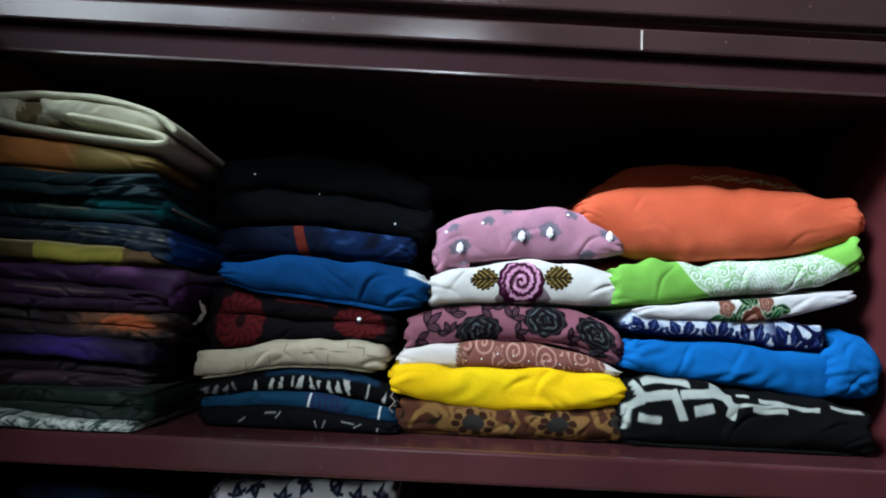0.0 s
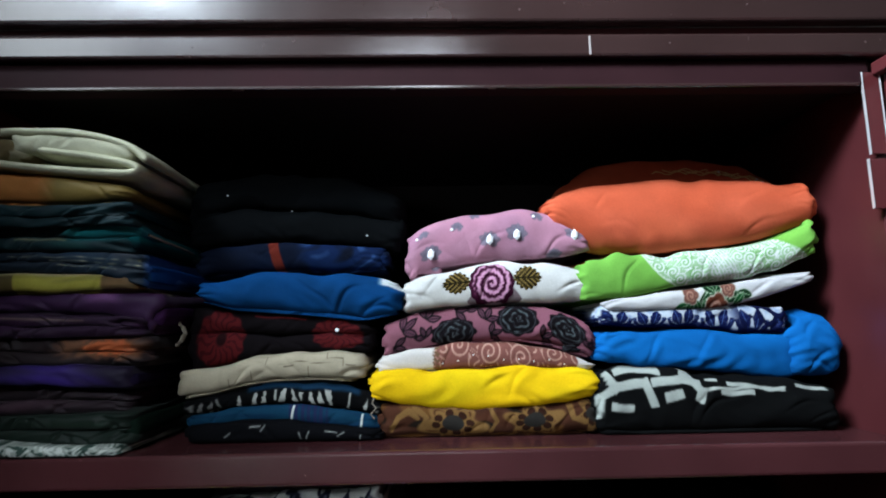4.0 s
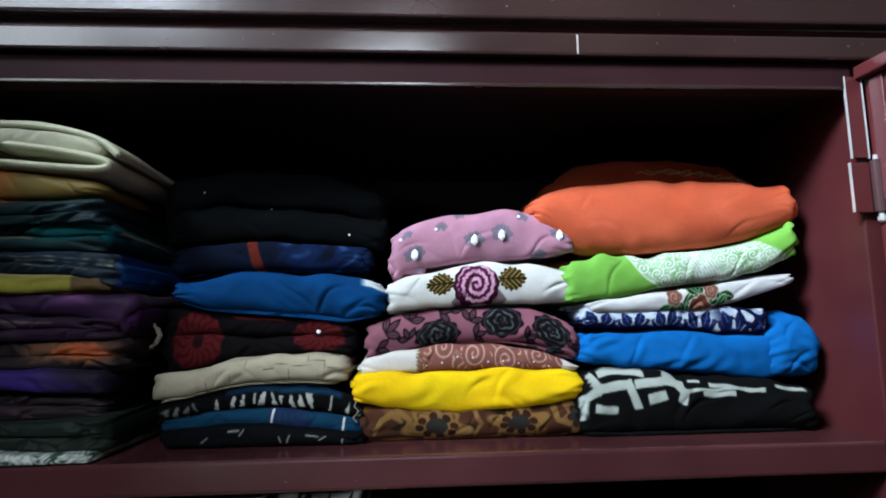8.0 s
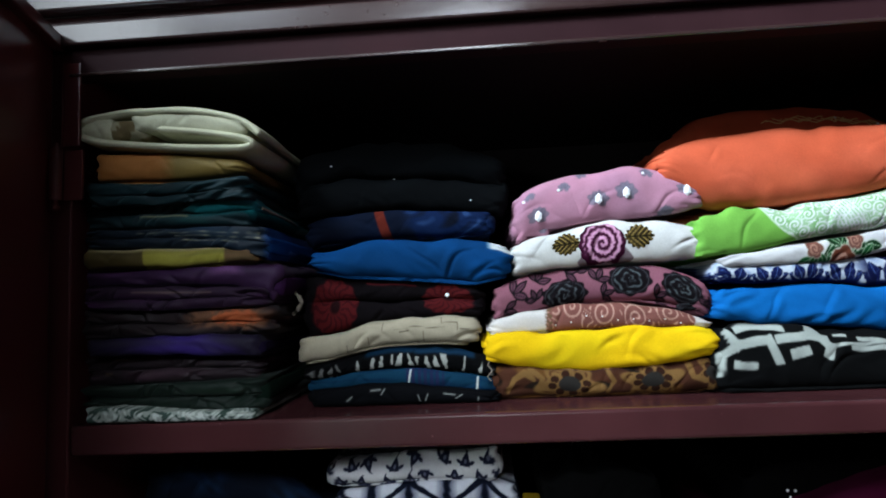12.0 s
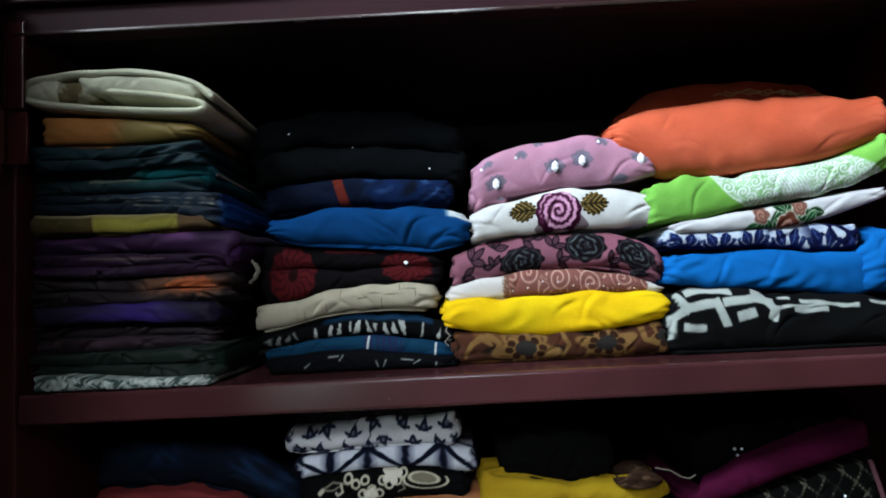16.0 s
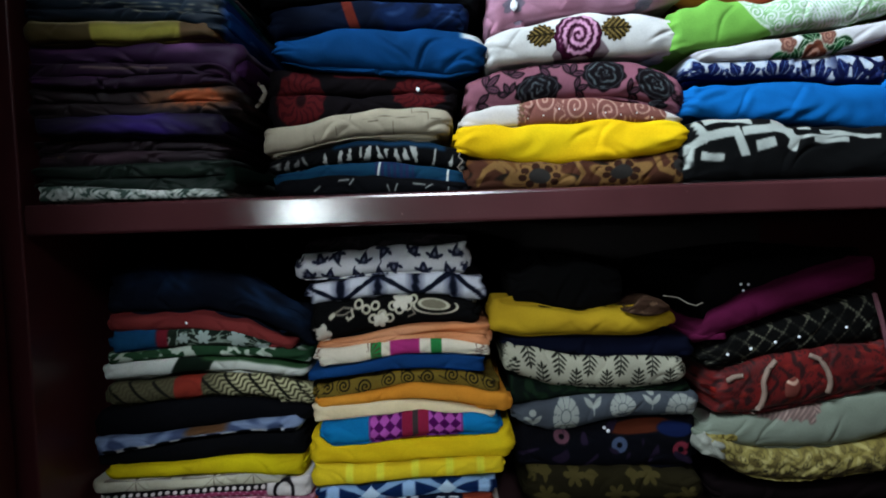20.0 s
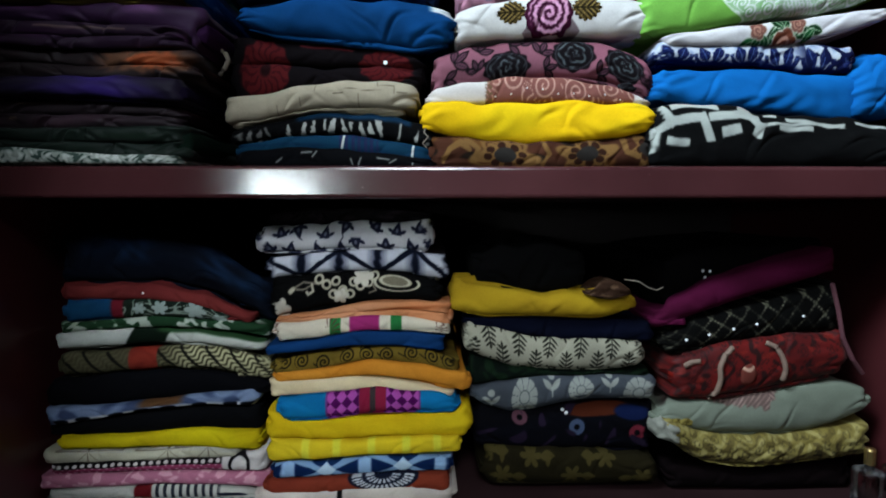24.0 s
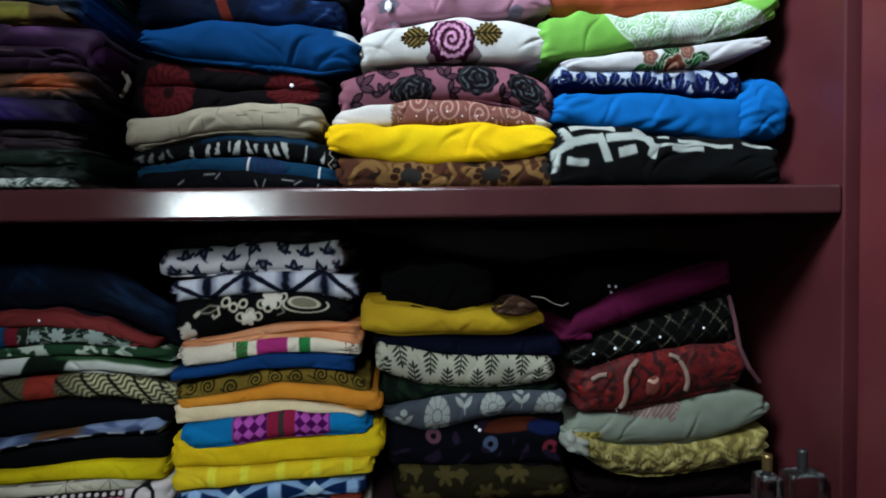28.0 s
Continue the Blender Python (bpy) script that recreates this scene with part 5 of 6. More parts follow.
cloth("folded_sari", "dark brown ikat sari with an orange flame motif", -0.504, -0.286, (1.334, 1.334, 1.334, 1.334, 1.331), (1.367, 1.364, 1.362, 1.363, 1.363), 0.018, 0.33, flame((.11,.07,.08),(.7,.34,.18),(.4,.26,.18)), folds=2,wr=.006)
cloth("folded_sari", "dark aubergine silk sari with a thin beige edge line", -0.500, -0.293, (1.367, 1.364, 1.362, 1.363, 1.363), (1.391, 1.389, 1.388, 1.386, 1.383), 0.012, 0.33, lined((.15,.07,.16),(.5,.42,.36),((.28,.78,.45),)), folds=2,wr=.006)
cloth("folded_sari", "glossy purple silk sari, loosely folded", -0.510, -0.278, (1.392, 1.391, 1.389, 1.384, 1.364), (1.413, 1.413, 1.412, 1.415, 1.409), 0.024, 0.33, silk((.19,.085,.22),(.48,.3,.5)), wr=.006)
cloth("folded_sari", "lime-yellow and olive sari with a pale border", -0.501, -0.303, (1.411, 1.411, 1.410, 1.410, 1.411), (1.436, 1.434, 1.432, 1.431, 1.432), 0.012, 0.33, limeband())
cloth("folded_sari", "midnight-blue silk sari with silver-beige zari lines", -0.502, -0.286, (1.436, 1.434, 1.432, 1.430, 1.416), (1.457, 1.456, 1.454, 1.455, 1.449), 0.012, 0.33, zari((.04,.1,.15),(.65,.62,.5),(.06,.27,.55)), folds=2,wr=.005)
cloth("folded_sari", "teal silk sari with a dull gold edge", -0.512, -0.310, (1.460, 1.459, 1.457, 1.457, 1.455), (1.488, 1.487, 1.487, 1.489, 1.488), 0.024, 0.33, tealfold(), folds=2,wr=.006)
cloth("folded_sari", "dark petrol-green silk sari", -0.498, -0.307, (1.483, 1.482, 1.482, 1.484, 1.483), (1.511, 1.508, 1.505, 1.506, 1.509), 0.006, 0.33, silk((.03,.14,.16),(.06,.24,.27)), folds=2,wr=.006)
cloth("folded_sari", "ochre and olive-gold silk sari", -0.486, -0.309, (1.510, 1.507, 1.505, 1.506, 1.513), (1.543, 1.544, 1.542, 1.535, 1.527), 0.006, 0.33, ochre(), rc=.014)
cloth("folded_kurta", "black cotton kurta with small white dashes", -0.256, -0.040, (1.237, 1.237, 1.236, 1.236, 1.235), (1.263, 1.267, 1.266, 1.261, 1.254), 0.05, 0.3, dashes((.015,.018,.03),(.6,.62,.6)), rc=.015)
cloth("folded_kurta", "teal-blue woven kurta with violet stripes", -0.263, -0.039, (1.258, 1.261, 1.263, 1.256, 1.249), (1.271, 1.280, 1.284, 1.277, 1.269), 0.065, 0.3, tealstripe(), rc=.015)
cloth("folded_kurta", "black kurta with a row of white ikat ticks", -0.266, -0.036, (1.271, 1.280, 1.284, 1.277, 1.268), (1.289, 1.300, 1.308, 1.306, 1.290), 0.065, 0.3, ticks((.012,.014,.02),(.72,.73,.7),(.05,.16,.25)), rc=.015)
cloth("folded_kurta", "cream cotton kurta with fine brown check lines", -0.270, -0.057, (1.291, 1.296, 1.304, 1.309, 1.310, 1.310, 1.307), (1.321, 1.325, 1.332, 1.339, 1.342, 1.341, 1.337), 0.055, 0.3, fineplaid((.67,.63,.54),(.2,.16,.12)), wr=.0025)
cloth("folded_kurta", "black-maroon kurta with red rosette prints", -0.268, -0.051, (1.321, 1.332, 1.339, 1.341, 1.340), (1.396, 1.392, 1.388, 1.384, 1.377), 0.08, 0.3, rosettes(), folds=2)
cloth("folded_kurta", "royal-blue cotton kurta with a white hem", -0.256, -0.016, (1.402, 1.391, 1.388, 1.385, 1.381, 1.376, 1.384), (1.422, 1.430, 1.434, 1.434, 1.433, 1.430, 1.421), 0.065, 0.3, whitehem((.015,.235,.45),(.75,.78,.78)), wr=.0035)
cloth("folded_kurta", "navy printed kurta with a rust stripe", -0.267, -0.035, (1.431, 1.437, 1.438, 1.437, 1.438), (1.464, 1.472, 1.475, 1.471, 1.464), 0.085, 0.3, rustnavy())
cloth("folded_dress", "black dress dotted with small glass stones", -0.280, -0.014, (1.470, 1.476, 1.477, 1.472, 1.464), (1.550, 1.561, 1.564, 1.556, 1.530), 0.095, 0.3, silk((.012,.02,.028),(.02,.035,.045)), folds=2,rc=.016)
cloth("folded_kurta", "brown cotton kurta with tan block-print flowers", -0.041, 0.210, (1.244, 1.243, 1.243, 1.242, 1.243), (1.284, 1.281, 1.277, 1.279, 1.284), 0.06, 0.3, blockflowers())
cloth("folded_kurta", "bright yellow crinkled cotton kurta", -0.050, 0.210, (1.288, 1.279, 1.275, 1.273, 1.276, 1.279, 1.287), (1.319, 1.317, 1.317, 1.319, 1.320, 1.319, 1.316), 0.055, 0.3, plain((.92,.76,.07),(.88,.7,.05)), wr=.0045,whole=True)
cloth("folded_kurta", "white kurta with a rose-brown brocade yoke", -0.045, 0.208, (1.314, 1.315, 1.316, 1.317, 1.317, 1.317, 1.314), (1.334, 1.342, 1.348, 1.350, 1.347, 1.339, 1.323), 0.068, 0.3, brocade())
cloth("folded_kurta", "dusty-mauve kurta with black rose embroidery", -0.038, 0.216, (1.333, 1.341, 1.347, 1.350, 1.349, 1.341, 1.328), (1.371, 1.386, 1.390, 1.392, 1.393, 1.386, 1.367), 0.075, 0.3, blackroses())
cloth("folded_kurta", "white cotton kurta with an embroidered spiral rose", -0.013, 0.207, (1.387, 1.392, 1.394, 1.395, 1.397), (1.421, 1.436, 1.444, 1.445, 1.433), 0.068, 0.3, whiterose(), wr=.0025,dens=1.4,whole=True)
cloth("folded_kurta", "pink sheer kurta with mirror-work flowers", -0.008, 0.213, (1.426, 1.438, 1.444, 1.446, 1.447, 1.450, 1.457), (1.475, 1.498, 1.504, 1.507, 1.507, 1.502, 1.484), 0.07, 0.3, mirrorpink(), wr=.002,dens=1.3,whole=True)
cloth("folded_kurta", "black kurta with a white geometric print", 0.203, 0.485, (1.244, 1.243, 1.242, 1.241, 1.241, 1.240, 1.241), (1.314, 1.318, 1.314, 1.307, 1.302, 1.303, 1.290), 0.05, 0.3, blackgeo(), rc=.015)
cloth("folded_kurta", "cobalt-blue cotton kurta with a rolled end", 0.215, 0.504, (1.325, 1.318, 1.314, 1.310, 1.304, 1.301, 1.315), (1.358, 1.360, 1.362, 1.358, 1.354, 1.354, 1.348), 0.07, 0.3, plain((.03,.38,.67),(.03,.34,.61)), wr=.004,rc=.015,whole=True)
cloth("folded_kurta", "white kurta with navy leaf prints", 0.216, 0.447, (1.366, 1.363, 1.362, 1.353, 1.352), (1.389, 1.386, 1.389, 1.389, 1.384), 0.07, 0.3, leafnavy())
cloth("folded_kurta", "white kurta with an embroidered flower spray", 0.224, 0.480, (1.383, 1.383, 1.383, 1.395, 1.415), (1.394, 1.404, 1.411, 1.420, 1.427), 0.065, 0.3, flowerspray())
cloth("folded_kurta", "lime-green kurta with white lace panel", 0.194, 0.490, (1.397, 1.398, 1.407, 1.416, 1.420, 1.430, 1.451), (1.440, 1.452, 1.450, 1.453, 1.459, 1.469, 1.492), 0.062, 0.3, greenlace(), wr=.002,dens=1.3,whole=True)
cloth("folded_dress", "bright orange dress with gold thread embroidery", 0.159, 0.496, (1.493, 1.455, 1.453, 1.457, 1.462, 1.472, 1.488), (1.522, 1.540, 1.546, 1.547, 1.546, 1.542, 1.536), 0.065, 0.3, orange(), wr=.0011,rc=.016,r=.03,whole=True)
cloth("folded_kurta", "off-white striped cotton kurta", -0.497, -0.241, (0.836, 0.835, 0.835, 0.835, 0.835), (0.854, 0.854, 0.855, 0.852, 0.850), 0.075, 0.3, stripes((.62,.63,.58),(.45,.47,.45),.012), tone=1.14)
cloth("folded_kurta", "white kurta with a crimson patch and grey print", -0.496, -0.242, (0.854, 0.855, 0.855, 0.852, 0.850), (0.866, 0.870, 0.873, 0.873, 0.864), 0.075, 0.3, crimsonpatch(), tone=1.14)
cloth("folded_kurta", "pale pink floral cotton kurta", -0.507, -0.236, (0.867, 0.870, 0.873, 0.873, 0.867), (0.884, 0.887, 0.889, 0.889, 0.885), 0.075, 0.3, mottle((.62,.38,.46),(.75,.55,.6),.012), tone=1.14)
cloth("folded_kurta", "rose-pink dotted kurta with black dotted border", -0.492, -0.239, (0.884, 0.887, 0.889, 0.889, 0.885), (0.899, 0.901, 0.904, 0.906, 0.914), 0.075, 0.3, pinkdots(), tone=1.14,dens=1.3)
cloth("folded_kurta", "white kurta with thin grey fan lines", -0.499, -0.267, (0.899, 0.900, 0.902, 0.904, 0.904), (0.916, 0.917, 0.916, 0.921, 0.921), 0.075, 0.3, fanlines(), tone=1.14)
cloth("folded_kurta", "plain mustard-yellow cotton kurta", -0.481, -0.246, (0.917, 0.918, 0.919, 0.918, 0.914), (0.933, 0.934, 0.938, 0.942, 0.938), 0.07, 0.3, plain((.72,.66,.06),(.66,.58,.05)), tone=1.14)
cloth("folded_kurta", "plain black cotton kurta folded flat", -0.493, -0.243, (0.932, 0.933, 0.936, 0.940, 0.937), (0.948, 0.954, 0.963, 0.969, 0.969), 0.075, 0.3, plain((.012,.014,.022),(.02,.022,.03)), tone=1.14)
cloth("folded_kurta", "blue-grey tie-dye kurta with white spots", -0.491, -0.246, (0.945, 0.955, 0.966, 0.971, 0.969), (0.969, 0.970, 0.975, 0.985, 0.989), 0.07, 0.3, tiedye(), tone=1.14)
cloth("folded_kurta", "plain blue-black cotton kurta folded flat", -0.493, -0.232, (0.967, 0.968, 0.974, 0.982, 0.979), (0.999, 1.005, 1.012, 1.009, 0.998), 0.075, 0.3, plain((.012,.014,.025),(.02,.022,.035)), tone=1.14)
cloth("folded_kurta", "olive kurta with cream wave print and red patch", -0.479, -0.231, (1.001, 1.005, 1.011, 1.009, 0.997), (1.031, 1.033, 1.039, 1.038, 1.024), 0.075, 0.3, oliwave(), tone=1.14,dens=1.3)
cloth("folded_kurta", "white and dark green cotton kurta", -0.480, -0.239, (1.034, 1.037, 1.043, 1.039, 1.031), (1.056, 1.060, 1.063, 1.059, 1.048), 0.075, 0.3, whitegreen(), tone=1.14)
cloth("folded_kurta", "green floral cotton kurta with white edge", -0.474, -0.232, (1.056, 1.060, 1.063, 1.060, 1.051), (1.068, 1.071, 1.075, 1.071, 1.064), 0.075, 0.3, mottle((.1,.2,.12),(.6,.64,.58),.014), tone=1.14)
cloth("folded_kurta", "teal and green floral kurta with red trim", -0.469, -0.272, (1.067, 1.071, 1.073, 1.071, 1.066), (1.094, 1.095, 1.094, 1.094, 1.076), 0.075, 0.3, tealfloral(), tone=1.14)
cloth("folded_kurta", "plain coral-red cotton kurta folded flat", -0.471, -0.251, (1.093, 1.094, 1.093, 1.084, 1.064), (1.113, 1.111, 1.112, 1.101, 1.078), 0.075, 0.3, plain((.44,.17,.16),(.33,.11,.11)), tone=1.14)
cloth("folded_jeans", "dark navy denim, loosely folded on the pile", -0.477, -0.233, (1.108, 1.109, 1.109, 1.095, 1.061), (1.169, 1.172, 1.169, 1.145, 1.108), 0.09, 0.3, denim(), tone=1.14,wr=.004,rc=.016)
cloth("folded_kurta", "white cotton kurta with a black stripe", -0.245, -0.016, (0.852, 0.852, 0.852, 0.853, 0.856), (0.874, 0.872, 0.877, 0.878, 0.874), 0.055, 0.3, barwhite(), tone=1.14)
cloth("folded_kurta", "terracotta kurta with a black and white mandala", -0.236, -0.021, (0.867, 0.868, 0.872, 0.873, 0.870), (0.885, 0.887, 0.890, 0.894, 0.892), 0.056, 0.3, mandala(), tone=1.14,dens=1.3)
cloth("folded_kurta", "navy and sky-blue geometric print kurta", -0.227, -0.016, (0.884, 0.886, 0.889, 0.893, 0.891), (0.904, 0.906, 0.911, 0.913, 0.911), 0.06, 0.3, bluegeo(), tone=1.14,dens=1.3)
cloth("folded_kurta", "yellow kurta with lighter woven bands", -0.230, -0.007, (0.907, 0.908, 0.913, 0.914, 0.917), (0.934, 0.932, 0.934, 0.936, 0.937), 0.055, 0.3, bands((.8,.7,.12),(.87,.81,.26)), tone=1.14)
cloth("folded_kurta", "plain bright yellow cotton kurta", -0.232, 0.004, (0.929, 0.929, 0.932, 0.933, 0.931), (0.965, 0.958, 0.962, 0.967, 0.970), 0.06, 0.3, plain((.8,.69,.09),(.73,.61,.06)), tone=1.14)
cloth("folded_kurta", "turquoise kurta with purple diamond checks", -0.216, -0.011, (0.956, 0.958, 0.965, 0.966, 0.965), (0.984, 0.990, 0.995, 0.993, 0.985), 0.05, 0.3, diamonds(), tone=1.14,dens=1.3,rc=.014)
cloth("folded_kurta", "plain cream cotton kurta folded flat", -0.229, -0.016, (0.982, 0.986, 0.991, 0.989, 0.981), (1.001, 1.003, 1.007, 1.002, 0.989), 0.06, 0.3, plain((.8,.75,.61),(.76,.69,.54)), tone=1.14)
cloth("folded_kurta", "plain orange cotton kurta", -0.223, 0.002, (0.999, 1.003, 1.007, 1.000, 0.986), (1.010, 1.016, 1.026, 1.020, 1.009), 0.06, 0.3, plain((.76,.51,.17),(.69,.43,.12)), tone=1.14)
cloth("folded_kurta", "olive-mustard kurta with black spiral print", -0.227, -0.009, (1.005, 1.012, 1.023, 1.019, 1.006), (1.023, 1.032, 1.040, 1.039, 1.026), 0.065, 0.3, spirals(), tone=1.14,dens=1.3)
cloth("folded_kurta", "plain cobalt-blue cotton kurta", -0.232, -0.025, (1.031, 1.036, 1.042, 1.042, 1.035), (1.043, 1.049, 1.059, 1.059, 1.053), 0.06, 0.3, plain((.05,.2,.38),(.04,.16,.32)), tone=1.14)
cloth("folded_kurta", "white kurta with green and magenta bands", -0.222, -0.020, (1.047, 1.051, 1.059, 1.059, 1.054), (1.068, 1.073, 1.077, 1.077, 1.067), 0.06, 0.3, bandwhite(), tone=1.14)
cloth("folded_kurta", "soft peach cotton kurta, twice folded", -0.219, -0.018, (1.066, 1.071, 1.075, 1.075, 1.065), (1.074, 1.082, 1.092, 1.094, 1.090), 0.065, 0.3, peach(), tone=1.14,folds=2)
cloth("folded_kurta", "black kurta with silver chain and paisley embroidery", -0.226, -0.030, (1.071, 1.079, 1.088, 1.092, 1.089), (1.120, 1.125, 1.127, 1.127, 1.118), 0.07, 0.3, chainpaisley(), tone=1.14,dens=1.5)
cloth("folded_kurta", "white and navy shaded geometric kurta", -0.232, -0.023, (1.117, 1.122, 1.126, 1.124, 1.114), (1.143, 1.149, 1.153, 1.151, 1.145), 0.072, 0.3, shibori(), tone=1.14,dens=1.2)
cloth("folded_kurta", "white kurta with navy bell-flower prints", -0.241, -0.039, (1.148, 1.148, 1.152, 1.152, 1.149), (1.179, 1.181, 1.184, 1.185, 1.184), 0.07, 0.3, bells(), tone=1.14,dens=1.2)
cloth("folded_scarf", "dark fuzzy woollen scarf, folded", -0.233, -0.042, (1.177, 1.180, 1.182, 1.183, 1.182), (1.194, 1.198, 1.200, 1.200, 1.195), 0.085, 0.3, mottle((.03,.025,.03),(.09,.07,.08),.01), tone=1.14,wr=.004)
cloth("folded_kurta", "olive-green kurta with tan leaf prints", 0.021, 0.233, (0.866, 0.866, 0.866, 0.866, 0.866), (0.917, 0.912, 0.909, 0.907, 0.900), 0.075, 0.3, olileaf(), tone=0.8,rc=.015)
cloth("folded_kurta", "dark navy floral kurta with rust and pink motifs", 0.011, 0.229, (0.910, 0.906, 0.902, 0.902, 0.903), (0.967, 0.960, 0.963, 0.967, 0.965), 0.085, 0.3, navyfloral(), tone=0.9)
cloth("folded_kurta", "grey kurta with white fan-flower prints", 0.009, 0.227, (0.969, 0.956, 0.959, 0.967, 0.971, 0.971, 0.969), (0.985, 0.995, 1.000, 1.001, 1.001, 1.001, 0.999), 0.075, 0.3, fans(), tone=0.9,dens=1.3,)
cloth("folded_kurta", "dark green printed cotton kurta", 0.001, 0.222, (0.985, 0.993, 0.997, 0.998, 0.996), (1.025, 1.016, 1.008, 1.006, 1.008), 0.085, 0.3, mottle((.025,.06,.04),(.07,.14,.08),.015), tone=0.9)
cloth("folded_kurta", "off-white kurta with black fern prints", -0.001, 0.211, (1.030, 1.012, 1.007, 1.006, 1.010), (1.067, 1.054, 1.046, 1.045, 1.043), 0.075, 0.3, ferns(), tone=0.9,dens=1.5,)
cloth("folded_kurta", "plain navy-blue cotton kurta", -0.003, 0.223, (1.062, 1.050, 1.041, 1.041, 1.039), (1.072, 1.074, 1.072, 1.069, 1.065), 0.08, 0.3, plain((.03,.05,.14),(.02,.035,.1)), tone=0.9)
cloth("folded_kurta", "plain golden-yellow cotton kurta", -0.016, 0.196, (1.079, 1.073, 1.074, 1.074, 1.072, 1.071, 1.080), (1.120, 1.111, 1.105, 1.099, 1.102, 1.106, 1.101), 0.065, 0.06, plain((.76,.62,.12),(.68,.54,.1)), tone=0.9)
cloth("folded_shawl", "plain black woollen shawl bunched on the pile", 0.007, 0.139, (1.111, 1.106, 1.097, 1.096, 1.106), (1.147, 1.155, 1.159, 1.158, 1.150), 0.072, 0.3, plain((.012,.012,.013),(.02,.018,.02)), tone=0.9,rc=.015,wr=.004)
cloth("folded_shawl", "dark maroon shawl folded flat", 0.248, 0.474, (0.847, 0.846, 0.846, 0.846, 0.846), (0.886, 0.886, 0.884, 0.888, 0.896), 0.08, 0.3, plain((.05,.015,.02),(.03,.01,.015)), tone=0.9,rc=.015)
cloth("folded_sari", "gold brocade sari with embossed scroll border", 0.233, 0.482, (0.928, 0.899, 0.892, 0.891, 0.894, 0.899, 0.905), (0.960, 0.935, 0.929, 0.928, 0.931, 0.937, 0.945), 0.065, 0.3, goldbroc(), tone=0.9,wr=.004,emboss=.0011)
cloth("folded_kurta", "pale sage-grey silk kurta", 0.226, 0.485, (0.939, 0.934, 0.929, 0.927, 0.929, 0.938, 0.962), (0.964, 0.971, 0.973, 0.981, 0.990, 0.994, 0.984), 0.07, 0.3, sage(), tone=0.9,wr=.0018,rc=.015)
cloth("folded_sari", "red brocade sari with cream braid bands", 0.244, 0.450, (0.973, 0.972, 0.980, 0.989, 0.999), (1.022, 1.037, 1.047, 1.050, 1.054), 0.065, 0.3, redbroc(), tone=0.9,dens=1.2,rc=.015)
cloth("folded_dress", "black net dress with a sequinned diamond lattice", 0.237, 0.445, (1.026, 1.033, 1.040, 1.044, 1.046), (1.054, 1.071, 1.087, 1.100, 1.113), 0.075, 0.3, netdiamond(), tone=0.9,dens=1.3,rc=.015)
cloth("folded_shawl", "magenta-purple velvet shawl lying aslant", 0.221, 0.435, (1.056, 1.076, 1.093, 1.108, 1.124), (1.079, 1.110, 1.127, 1.142, 1.154), 0.07, 0.3, plain((.4,.08,.25),(.31,.05,.18)), tone=0.85,rc=.015)
cloth("folded_dress", "black dress with three small crystal beads", 0.242, 0.439, (1.076, 1.099, 1.117, 1.132, 1.144), (1.139, 1.150, 1.156, 1.160, 1.162), 0.1, 0.3, plain((.012,.01,.014),(.02,.014,.018)), tone=0.9,rc=.016)

# ---- the quilt on top of the first stack: three thick folds ----
quilt = new("folded_quilt")
tagged(quilt, "thick off-white quilt in three folds on the sari pile", "bedding")
QF = plain((0.78, 0.78, 0.67), (0.7, 0.7, 0.6))


